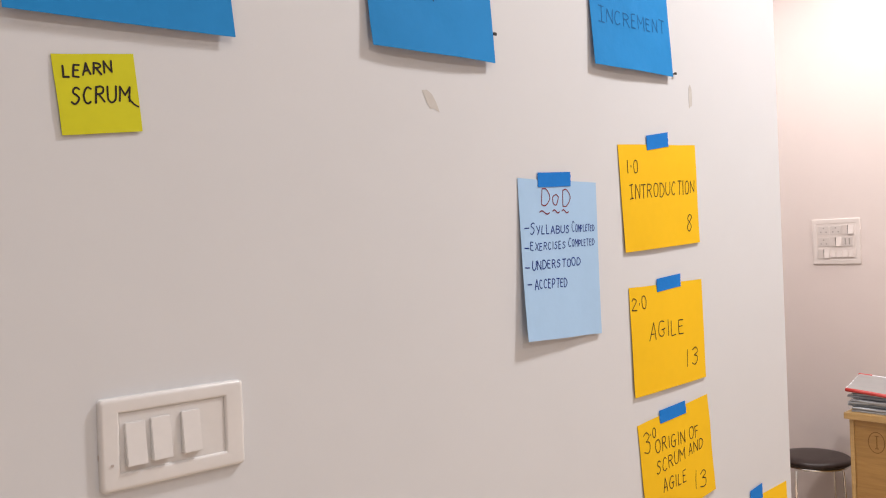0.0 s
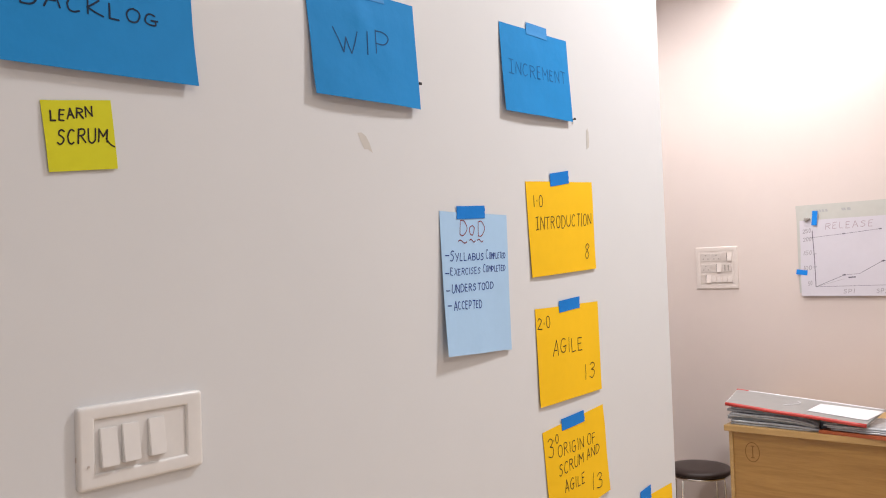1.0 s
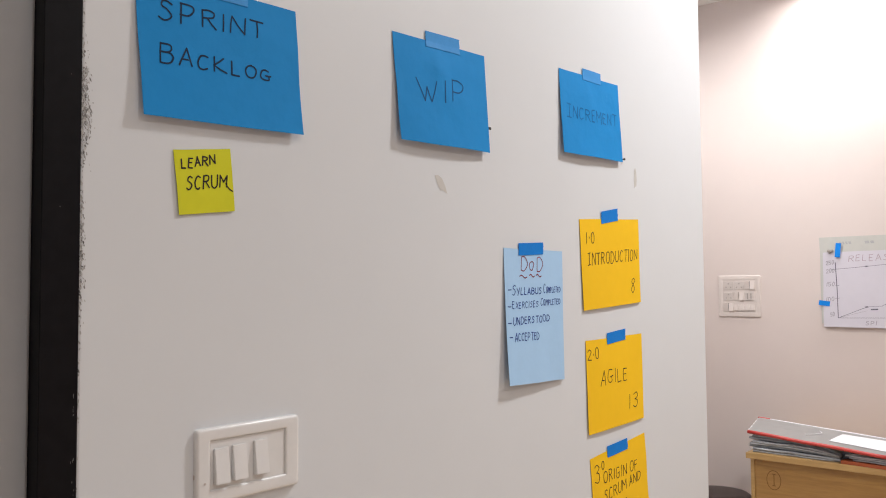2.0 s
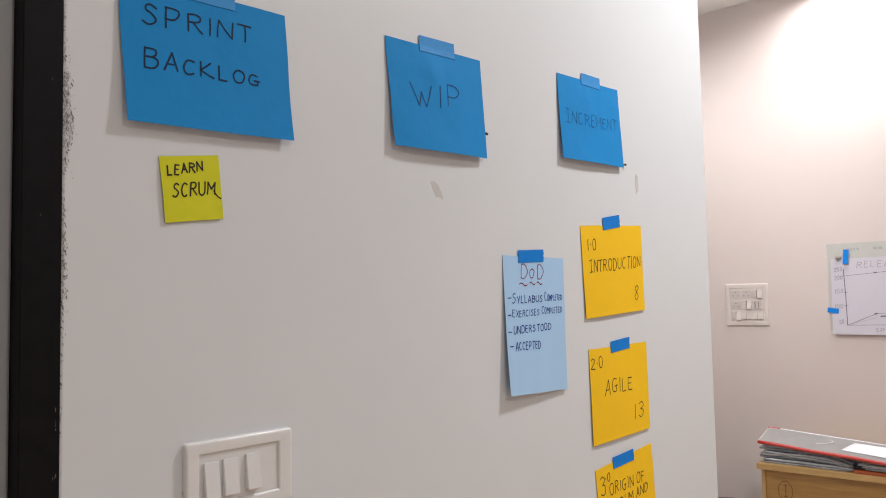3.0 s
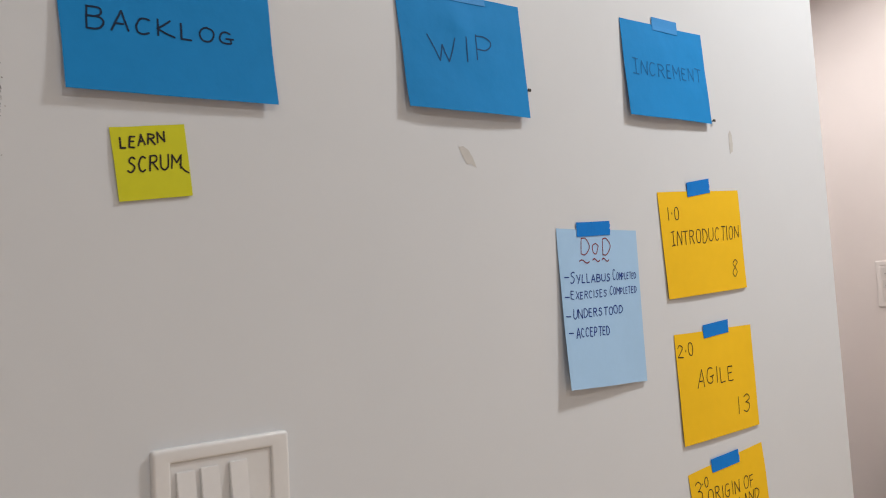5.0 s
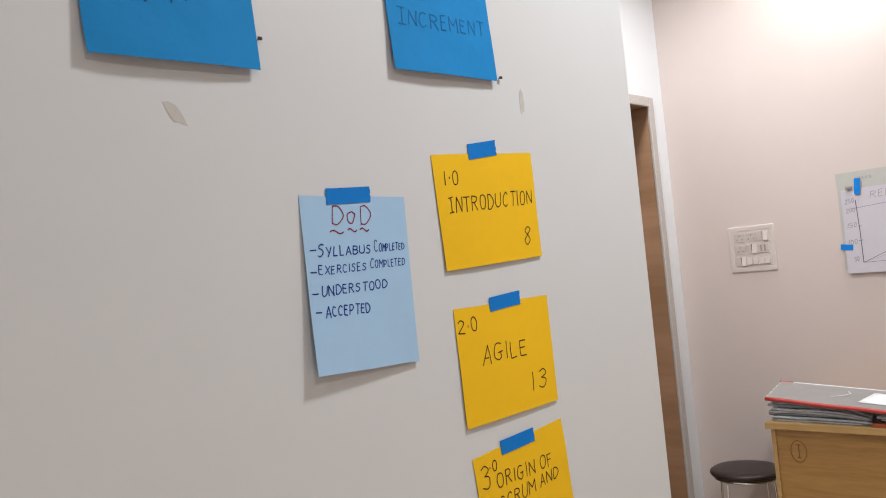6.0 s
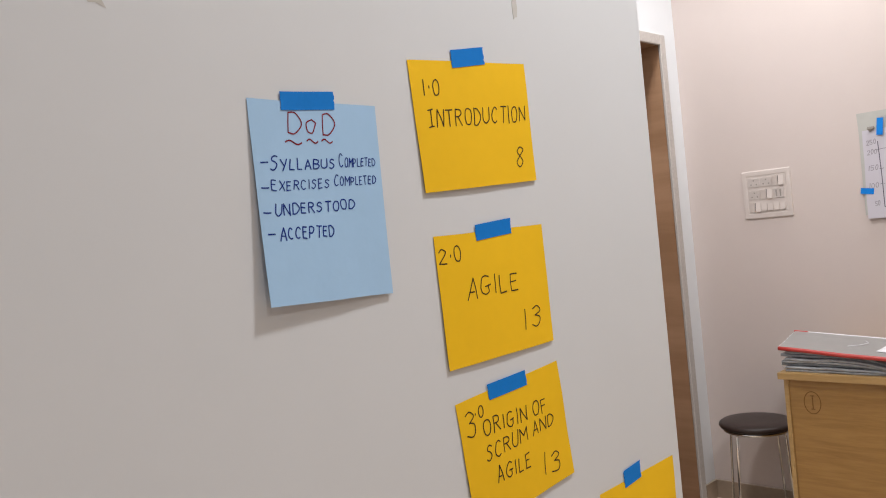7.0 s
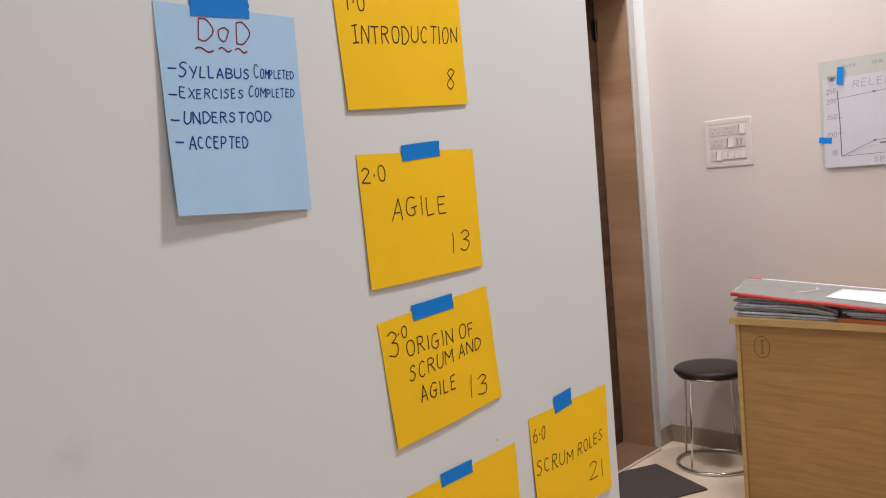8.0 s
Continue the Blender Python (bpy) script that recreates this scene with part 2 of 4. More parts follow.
def add_tube(bm, points, radius, sides=10, closed=False):
    points = [Vector(p) for p in points]
    rings, n = [], len(points)
    for k, p in enumerate(points):
        a = points[(k - 1) % n] if closed or k else p
        b = points[(k + 1) % n] if closed or k < n - 1 else p
        way = (b - a).normalized()
        side = way.cross(Vector((0.02, 0.01, 1))).normalized() if abs(way.z) < 0.95 else way.cross(Vector((1, 0, 0))).normalized()
        over = way.cross(side)
        rings.append([bm.verts.new(p + radius * (math.cos(2 * math.pi * s / sides) * side + math.sin(2 * math.pi * s / sides) * over)) for s in range(sides)])
    for k in range(n if closed else n - 1):
        a, b = rings[k], rings[(k + 1) % n]
        for s in range(sides):
            bm.faces.new((a[s], a[(s + 1) % sides], b[(s + 1) % sides], b[s]))
    if not closed:
        bm.faces.new(rings[0])
        bm.faces.new(rings[-1])
    return bm


# ---------------------------------------------------------------- letters
# Handwritten capitals as pen strokes on a grid 6 wide and 9 high: pairs of digits x, y; a stroke that begins with ~ is drawn round.
PEN = {
    "A": "003960 1343", "B": "0900 ~093958563505 ~054563513000", "C": "~5839180503113051", "D": "0900 ~093966633000",
    "E": "59090050 0545", "F": "590900 0545", "G": "~58391805031130515354 3464", "I": "3930", "K": "0900 590460", "L": "090050",
    "M": "0009346960", "N": "00096069", "O": "~391805113051655839", "P": "0900 ~093958563404", "R": "0900 ~093958563505 2560",
    "S": "~583918163553412001", "T": "0969 3930", "U": "~09031130516369", "V": "093069", "W": "0920364069", "X": "0960 6900",
    "Y": "0934 6920", "0": "~391805113051655839", "1": "3930", "2": "~072958563300 0060", "3": "~08395725 ~2554513001",
    "5": "590905 ~053554513001", "6": "~4916022051543503", "8": "~58391735523012355758", "o": "~361504113041545536", "-": "0464", "·": "3435",
    "serif": "1959 1050 3930",
}
NARROW = {"o": 5.0, "I": 1.0, "1": 1.0, "·": 0.6, "serif": 4.0, "E": 4.6, "F": 4.6, "L": 4.4, "0": 4.2, "3": 4.4, "2": 5.0, "8": 4.4, "W": 7.4, "M": 6.6}


def rounded(pts, steps=5):
    """Points along a smooth curve through pts."""
    ends = [pts[0] * 2 - pts[1]] + pts + [pts[-1] * 2 - pts[-2]]
    out = []
    for a, b, c, d in zip(ends, ends[1:], ends[2:], ends[3:]):
        for k in range(steps):
            t = k / steps
            out.append(0.5 * (2 * b + (c - a) * t + (2 * a - 5 * b + 4 * c - d) * t * t + (3 * b - a - 3 * c + d) * t ** 3))
    return out + [pts[-1]]


def pen_path(bm, spot, pts, width, lift):
    """A flat ink line with round ends along pts, in metres of the sheet."""
    ways = [(pts[min(k + 1, len(pts) - 1)] - pts[max(k - 1, 0)]).normalized() for k in range(len(pts))]
    half = width / 2
    left, right = [], []
    for p, w in zip(pts, ways):
        n = Vector((-w.y, w.x)) * half
        left.append(bm.verts.new(spot(p + n, lift)))
        right.append(bm.verts.new(spot(p - n, lift)))
    for k in range(len(pts) - 1):
        bm.faces.new((left[k], left[k + 1], right[k + 1], right[k]))
    for p, w, a, b in ((pts[-1], ways[-1], left[-1], right[-1]), (pts[0], -ways[0], right[0], left[0])):
        n = Vector((-w.y, w.x))
        tip = [bm.verts.new(spot(p + half * (math.cos(q) * n + math.sin(q) * w), lift)) for q in (0.6, 1.2, 1.9, 2.5)]
        bm.faces.new([a, *tip, b])


def write(text, sheet, u0, v0, u1, v1, cap, first=1.0, seed=1, serif=False, pen=0.002):
    """Handwritten letters, one bmesh each, on a line from (u0, v0) to (u1, v1) of the sheet; cap is their height, or that of the first and the last."""
    rng = random.Random(seed)
    caps = cap if isinstance(cap, tuple) else (cap, cap)
    wide, high = (sheet.c[1] - sheet.c[0]).length, (sheet.c[3] - sheet.c[0]).length
    items, x, lead, made = [], 0.0, True, []
    for ch in text:
        if ch == " ":
            x += 3.2
            lead = True
            continue
        kind = "serif" if serif and ch == "I" and not items else ch
        s = first if lead else 1.0
        lead = False
        span = NARROW.get(kind, 5.4) * s * rng.uniform(0.92, 1.08)
        items.append((kind, x, span, s * rng.uniform(0.92, 1.08)))
        x += span + 2.5
    grid = (u1 - u0) / (x - 2.5)

    def spot(p, lift):
        return sheet.at(p.x / wide, p.y / high, sheet.gap + 0.0007 + lift)
    for kind, x, span, s in items:
        bm = bmesh.new()
        f = (x + span / 2) * grid / (u1 - u0)
        tall = (caps[0] + (caps[1] - caps[0]) * f) * s
        drop = rng.uniform(-0.05, 0.05) * tall
        lean, fall = rng.uniform(0.02, 0.17), rng.uniform(-0.06, 0.06)
        middle = kind in ("I", "1", "·")
        lift = 0.0
        for line in PEN[kind].split():
            curved, line = line[0] == "~", line.lstrip("~")
            pts = []
            for gx, gy in zip(line[::2], line[1::2]):
                gx, gy = (int(gx) - (3 if middle else 0)) / 6 + rng.uniform(-0.035, 0.035), int(gy) / 9 + rng.uniform(-0.025, 0.025)
                if kind == "serif":
                    gx = (gx - 1 / 6) * 1.5
                across = (x + (0.5 if middle else gx) * span) * grid * wide + (gx * 5.4 * grid * wide if middle else 0.0)
                up = gy * tall * high
                pts.append(Vector((u0 * wide + across + lean * up, (v0 + (v1 - v0) * f + drop + fall * (gx - 0.5) * tall) * high - up)))
            if curved:
                pen_path(bm, spot, rounded(pts), pen, lift)
                lift += 0.00002
            else:
                for a, b in zip(pts, pts[1:]):
                    bow = Vector((a.y - b.y, b.x - a.x)) * rng.uniform(-0.04, 0.04)
                    pen_path(bm, spot, [a, a.lerp(b, 0.5) + bow, b], pen * rng.uniform(0.9, 1.1), lift)
                    lift += 0.00002
        made.append(bm)
    return made


def stroke(bm, place, points, width):
    """A flat pen line along (u, v) points of a sheet."""
    pts = [Vector(p) for p in points]
    left, right = [], []
    for k, p in enumerate(pts):
        way = (pts[min(k + 1, len(pts) - 1)] - pts[max(k - 1, 0)]).normalized()
        n = Vector((-way.y, way.x)) * width / 2
        left.append(bm.verts.new(place(*(p + n))))
        right.append(bm.verts.new(place(*(p - n))))
    for k in range(len(pts) - 1):
        bm.faces.new((left[k], left[k + 1], right[k + 1], right[k]))
    return bm


class Sheet:
    """A sheet of paper by its corners (x, y, z) top left, top right, bottom right, bottom left; out is the way off its wall."""

    def __init__(self, tl, tr, br, bl, out=(0, -1, 0), bow=0.0, curl=0.0, seed=0, gap=0.0007, crumple=0.0007, crease=None):
        self.gap = gap
        self.c = [Vector(p) for p in (tl, tr, br, bl)]
        self.out, self.bow, self.curl, self.seed, self.crumple, self.crease = Vector(out), bow, curl, seed, crumple, crease

    def at(self, u, v, off=0.0):
        tl, tr, br, bl = self.c
        top, bottom = tl.lerp(tr, u), bl.lerp(br, u)
        p = top.lerp(bottom, v)
        # the lift of the lower corners follows a bend, not a straight slope
        p = p + (tr - tl) * 0.006 * noise.noise(Vector((v * 2.1, u * 0.8, self.seed * 3.7))) + (bl - tl) * 0.006 * noise.noise(Vector((u * 2.1, v * 0.8, self.seed * 5.3 + 9)))
        lift = (p - top).dot(self.out)
        wish = (bottom - top).dot(self.out) * max(0.0, v) ** 1.7
        wave = self.bow * math.sin(math.pi * min(max(u, 0), 1)) * max(0.0, v) + self.curl * max(0.0, v) ** 8
        ease = min(1, max(v, 0) * 4)
        wave += self.crumple * ease * (1 + noise.noise(Vector((u * 2.3 + self.seed * 7.1, v * 2.3, self.seed))))
        wave += 0.45 * self.crumple * ease * noise.noise(Vector((u * 5.5 + self.seed * 3.3, v * 3.0, self.seed + 4.0)))
        if self.crease:
            cu, deep = self.crease
            fold = cu + 0.16 * (v - 0.3)
            wave += deep * ease * max(0.0, 1 - abs(u - fold) / 0.13) * max(0.0, 1 - v / 0.75)
        return p + self.out * (wish - lift + wave + off)

    def mesh(self, n=22, thick=0.0004):
        bm = bmesh.new()
        sides = []
        for off in (thick + self.gap, self.gap):
            sides.append([[bm.verts.new(self.at(i / n, j / n, off)) for i in range(n + 1)] for j in range(n + 1)])
        for g in sides:
            for j in range(n):
                for i in range(n):
                    bm.faces.new((g[j][i], g[j][i + 1], g[j + 1][i + 1], g[j + 1][i]))
        rim = [(0, i) for i in range(n)] + [(i, n) for i in range(n)] + [(n, i) for i in range(n, 0, -1)] + [(i, 0) for i in range(n, 0, -1)]
        edge = [[bm.verts.new(self.at(i / n, j / n, off)) for j, i in rim] for off in (thick + self.gap, self.gap)]
        for k in range(len(rim)):
            m = (k + 1) % len(rim)
            bm.faces.new((edge[0][k], edge[0][m], edge[1][m], edge[1][k]))
        return bm

    def ink(self, u, v):
        return self.at(u, v, self.gap + 0.0007)

    def tape(self, ua, va, ub, vb, tall, thick=0.0003):
        """A strip whose upper edge runs from (ua, va) to (ub, vb); it folds over the sheet's top edge on to the wall."""
        bm = bmesh.new()
        rows = []
        n, k = 6, 8
        rough = random.Random(self.seed + 5)
        for i in range(n + 1):
            f = i / n
            u, v = ua + (ub - ua) * f, va + (vb - va) * f
            col = []
            for j in range(k + 1):
                uu = u + (rough.uniform(-0.004, 0.004) if i in (0, n) else 0)
                vv = v + tall * j / k
                col.append((uu, vv))
            rows.append(col)
        top = [[bm.verts.new(self.at(u, v, self.gap + 0.0012)) for u, v in col] for col in rows]
        low = [[bm.verts.new(self.at(u, v, self.gap + 0.0007)) for u, v in col] for col in rows]
        for g in (top, low):
            for i in range(n):
                for j in range(k):
                    bm.faces.new((g[i][j], g[i + 1][j], g[i + 1][j + 1], g[i][j + 1]))
        rim = [(i, 0) for i in range(n)] + [(n, j) for j in range(k)] + [(i, k) for i in range(n, 0, -1)] + [(0, j) for j in range(k, 0, -1)]
        for a, c in zip(rim, rim[1:] + rim[:1]):
            bm.faces.new((top[a[0]][a[1]], top[c[0]][c[1]], low[c[0]][c[1]], low[a[0]][a[1]]))
        return bm


# ---------------------------------------------------------------- setting
def structure(name, bm, mat, label, category):
    return single(name, bm, mat, label, category, kind="structure")


structure("floor", box((-3.0, -3.6, -0.1), (5.0, 1.8, 0.0)), FLOOR_TILE, "polished beige tiled floor", "floor")
structure("ceiling", box((-3.0, -3.6, ROOM_H), (5.0, 1.8, ROOM_H + 0.1)), CEILING_PAINT, "plain white painted ceiling", "ceiling")
structure("wall_north", box((-0.153, 0.0, 0.0), (1.402, 0.14, ROOM_H), 0.003), PLASTER, "white painted partition wall with paper notes taped to it", "wall")
structure("wall_east", box((FAR_X, -3.6, 0.0), (FAR_X + 0.15, 1.12, ROOM_H)), FAR_PAINT, "cream painted wall behind the desk", "wall")
structure("wall_south", box((-3.0, -3.75, 0.0), (FAR_X, -3.6, ROOM_H)), FAR_PAINT, "plain cream painted wall", "wall")
structure("wall_west", box((-3.0, -3.6, 0.0), (-2.85, 0.3, ROOM_H)), FAR_PAINT, "plain cream painted wall", "wall")
# wall with the doorway, round an opening
DOOR_R, DOOR_L, DOOR_TOP, DOOR_Y = 3.51, 2.60, 2.17, 1.12
bm = box((DOOR_R + 0.0, DOOR_Y, 0.0), (FAR_X + 0.15, DOOR_Y + 0.24, ROOM_H))
add_box(bm, (DOOR_L, DOOR_Y, DOOR_TOP), (DOOR_R, DOOR_Y + 0.24, ROOM_H))
add_box(bm, (1.3, DOOR_Y, 0.0), (DOOR_L, DOOR_Y + 0.24, ROOM_H))
structure("wall_doorway", bm, PLASTER, "white painted wall round a wooden doorway", "wall")
structure("wall_passage", box((1.26, 0.14, 0.0), (1.402, DOOR_Y, ROOM_H)), PLASTER, "white wall closing the passage", "wall")
# wall over and left of the grey door
bm = box((-1.15, 0.0, 2.12), (-0.153, 0.14, ROOM_H))
add_box(bm, (-2.85, 0.0, 0.0), (-1.15, 0.14, ROOM_H))
structure("wall_entry", bm, PLASTER, "white painted wall over a grey door", "wall")
# skirting
structure("baseboard_east", box((FAR_X - 0.012, 0.0, 0.0), (FAR_X, DOOR_Y - 0.012, 0.085), 0.002), SKIRTING, "brown tile skirting along the cream wall", "skirting")
structure("baseboard_doorway", box((DOOR_R + 0.024, DOOR_Y - 0.012, 0.0), (FAR_X, DOOR_Y, 0.085), 0.002), SKIRTING, "brown tile skirting beside the doorway", "skirting")

# grey door in a black frame
door1 = thing("door_1", (-0.65, 0.03, 0.0), "grey flush door in a black painted frame", "door", kind="structure")
part("door_leaf", box((-1.09, 0.02, 0.005), (-0.191, 0.06, 2.06), 0.002), GREY_DOOR, door1, "plain grey door leaf")
part("frame_post", box((-0.191, -0.0015, 0.0), (-0.153, 0.13, 2.12), 0.001), BLACK_FRAME, door1, "black painted door post with chipped edge")
part("frame_post", box((-1.15, -0.012, 0.0), (-1.092, 0.13, 2.12), 0.003), BLACK_FRAME, door1)
part("frame_head", box((-1.092, -0.012, 2.064), (-0.191, 0.13, 2.12), 0.003), BLACK_FRAME, door1)

# wooden doorway at the end of the passage
door2 = thing("door_2", (3.05, 1.25, 0.0), "dark wooden door deep in a walnut lined opening", "door", kind="structure")
part("jamb_lining", box((DOOR_R - 0.02, DOOR_Y + 0.004, 0.0), (DOOR_R, DOOR_Y + 0.172, DOOR_TOP - 0.02), 0.001), WALNUT, door2, "walnut veneered jamb lining")
part("jamb_lining", box((DOOR_L, DOOR_Y + 0.004, 0.0), (DOOR_L + 0.02, DOOR_Y + 0.172, DOOR_TOP - 0.02), 0.001), WALNUT, door2)
part("head_lining", box((DOOR_L, DOOR_Y + 0.004, DOOR_TOP - 0.02), (DOOR_R, DOOR_Y + 0.172, DOOR_TOP), 0.001), WALNUT, door2)
leaf = part("door_leaf", box((DOOR_L + 0.022, DOOR_Y + 0.172, 0.008), (DOOR_R - 0.022, DOOR_Y + 0.212, DOOR_TOP - 0.024), 0.002), DARK_WOOD, door2, "dark stained door leaf")
for hz in (2.0,):
    bm = add_tube(bmesh.new(), [(DOOR_R - 0.03, DOOR_Y + 0.164, hz - 0.05), (DOOR_R - 0.03, DOOR_Y + 0.164, hz + 0.05)], 0.007)
    add_box(bm, (DOOR_R - 0.056, DOOR_Y + 0.1685, hz - 0.045), (DOOR_R - 0.03, DOOR_Y + 0.1715, hz + 0.045))
    part("hinge", bm, BRASS, leaf, "worn steel hinge")
part("architrave", box((DOOR_R - 0.023, DOOR_Y - 0.012, 0.0), (DOOR_R + 0.022, DOOR_Y + 0.003, DOOR_TOP + 0.026), 0.006, 3), GREY_TRIM, door2, "rounded grey metal edge trim")
part("architrave", box((DOOR_L - 0.022, DOOR_Y - 0.012, 0.0), (DOOR_L + 0.023, DOOR_Y + 0.003, DOOR_TOP + 0.026), 0.006, 3), GREY_TRIM, door2)
part("architrave", box((DOOR_L + 0.023, DOOR_Y - 0.012, DOOR_TOP - 0.023), (DOOR_R - 0.023, DOOR_Y + 0.003, DOOR_TOP + 0.026), 0.006, 3), GREY_TRIM, door2)
part("threshold_strip", box((DOOR_L + 0.02, DOOR_Y - 0.031, 0.0), (DOOR_R - 0.02, DOOR_Y - 0.0205, 0.011), 0.002), PALE_STONE, door2, "pale stone edge strip")
part("threshold", box((DOOR_L + 0.02, DOOR_Y - 0.02, 0.0), (DOOR_R - 0.02, DOOR_Y + 0.172, 0.012), 0.003), BROWN_STONE, door2, "brown stone threshold")

# downlights in the ceiling
for lx, ly, watts in LAMPS:
    lamp = thing("ceiling_downlight", (lx, ly, ROOM_H), "round white recessed ceiling downlight, lit", "ceiling light", "ceiling downlights")
    bm = bmesh.new()
    ring = []
    for r, z in ((0.140, ROOM_H), (0.164, ROOM_H), (0.162, ROOM_H - 0.006), (0.144, ROOM_H - 0.010), (0.140, ROOM_H - 0.004)):
        ring.append([bm.verts.new((lx + r * math.cos(k * math.pi / 16), ly + r * math.sin(k * math.pi / 16), z)) for k in range(32)])
    for a, b in zip(ring, ring[1:] + ring[:1]):
        for k in range(32):
            bm.faces.new((a[k], a[(k + 1) % 32], b[(k + 1) % 32], b[k]))
    part("trim_ring", bm, PLASTIC, lamp, smooth=True)
    part("diffuser", lathe([(0.139, ROOM_H - 0.001), (0.139, ROOM_H - 0.003)], (lx, ly), 32), GLOW, lamp, "glowing diffuser")


# ---------------------------------------------------------------- notes on the partition wall
def note(name, label, sheet, mat, tape, lines, marks=()):
    """lines: text, u0, v0, u1, v1, cap height, ink, first letter's size, serifs."""
    c = sum(sheet.c, Vector()) / 4
    ob = thing(name, (c.x, 0.0, c.z), label, "paper note", "notes on the wall")
    paper = part("paper", sheet.mesh(), mat, ob, smooth=True)
    for k, (text, u0, v0, u1, v1, cap, ink, first, serif) in enumerate(lines):
        small = (max(cap) if isinstance(cap, tuple) else cap) < 0.05
        pen = 0.0013 if small else 0.0016 if ink in (NAVY_INK, RED_INK) else 0.0020 if mat is BLUE_PAPER else 0.0018
        for bm in write(text, sheet, u0, v0, u1, v1, cap, first, seed=k + sheet.seed * 13, serif=serif, pen=pen):
            part("letter", bm, ink, paper)
    for points, width, ink in marks:
        part("pen_line", stroke(bmesh.new(), sheet.ink, points, width), ink, paper)
    if tape:
        part("tape", sheet.tape(*tape), TAPE_PALE if mat is BLUE_PAPER else TAPE, ob, "strip of blue masking tape")
    return ob


note("header_note", "blue paper note reading SPRINT BACKLOG, lower edge curling off the wall",
     Sheet((-0.098, 0, 1.818), (0.121, 0, 1.826), (0.128, -0.006, 1.667), (-0.090, -0.007, 1.659), curl=0.001, seed=1, crumple=0.0010), BLUE_PAPER,
     (0.34, -0.07, 0.66, -0.07, 0.14),
     [("SPRINT", 0.116, 0.328, 0.753, 0.283, (0.140, 0.126), NIGHT_INK, 1.0, False), ("BACKLOG", 0.110, 0.616, 0.788, 0.612, (0.125, 0.080), NIGHT_INK, 1.08, False)])
note("header_note", "blue paper note reading WIP, lower edge standing off the wall",
     Sheet((0.299, 0, 1.844), (0.517, 0, 1.854), (0.520, -0.006, 1.692), (0.309, -0.007, 1.686), bow=0.004, seed=2, crumple=0.0016, crease=(0.46, 0.004)), BLUE_PAPER,
     (0.33, -0.09, 0.70, -0.09, 0.15), [("WIP", 0.192, 0.604, 0.717, 0.536, (0.219, 0.204), WIP_INK, 1.0, False)])
note("header_note", "blue paper note with faint word INCREMENT, standing off the wall",
     Sheet((0.746, 0, 1.881), (0.973, 0, 1.890), (0.977, -0.005, 1.729), (0.748, -0.007, 1.722), bow=0.003, seed=3, crumple=0.0012, crease=(0.45, 0.0015)), BLUE_PAPER,
     (0.37, -0.08, 0.68, -0.08, 0.14), [("INCREMENT", 0.090, 0.564, 0.925, 0.549, (0.140, 0.135), BLUE_INK, 1.2, True)])
note("sticky_note", "small lime yellow sticky note reading LEARN SCRUM",
     Sheet((-0.050, 0, 1.627), (0.024, 0, 1.637), (0.030, -0.0006, 1.564), (-0.043, -0.001, 1.555), seed=4), YELLOW_PAPER, None,
     [("LEARN", 0.108, 0.292, 0.696, 0.233, 0.145, BLACK_INK, 1.0, False), ("SCRUM", 0.158, 0.632, 0.875, 0.600, 0.195, BLACK_INK, 1.0, False)],
     [([(0.865, 0.545), (0.89, 0.60), (0.93, 0.65), (0.985, 0.685)], 0.022, BLACK_INK)])
wavy = [([(a + w * k / 9, v - 0.010 * math.sin(k * 2 * math.pi / 9)) for k in range(10)], 0.008, RED_INK)
        for a, w, v in ((0.241, 0.126, 0.205), (0.405, 0.088, 0.197), (0.520, 0.088, 0.196))]
note("list_note", "pale blue paper list headed DoD, lower corner lifted off the wall",
     Sheet((0.566, 0, 1.538), (0.748, 0, 1.538), (0.745, -0.003, 1.303), (0.562, -0.012, 1.308), seed=5), PALE_PAPER,
     (0.235, -0.045, 0.65, -0.060, 0.092),
     [("DoD", 0.273, 0.162, 0.629, 0.158, 0.105, RED_INK, 1.0, False),
      ("-", 0.045, 0.334, 0.095, 0.331, 0.05, NAVY_INK, 1.0, False),
      ("SYLLABUS", 0.112, 0.346, 0.605, 0.331, (0.055, 0.047), NAVY_INK, 1.25, False), ("COMPLETED", 0.643, 0.330, 0.950, 0.317, (0.046, 0.038), NAVY_INK, 1.4, False),
      ("-", 0.031, 0.456, 0.080, 0.454, 0.05, NAVY_INK, 1.0, False),
      ("EXERCISES", 0.103, 0.447, 0.547, 0.431, (0.047, 0.043), NAVY_INK, 1.1, False), ("COMPLETED", 0.590, 0.426, 0.941, 0.413, (0.042, 0.040), NAVY_INK, 1.25, False),
      ("-", 0.029, 0.574, 0.078, 0.572, 0.05, NAVY_INK, 1.0, False), ("UNDERSTOOD", 0.111, 0.567, 0.735, 0.543, (0.054, 0.047), NAVY_INK, 1.05, False),
      ("-", 0.042, 0.682, 0.092, 0.680, 0.05, NAVY_INK, 1.0, False), ("ACCEPTED", 0.130, 0.686, 0.540, 0.675, (0.053, 0.052), NAVY_INK, 1.15, False)], wavy)
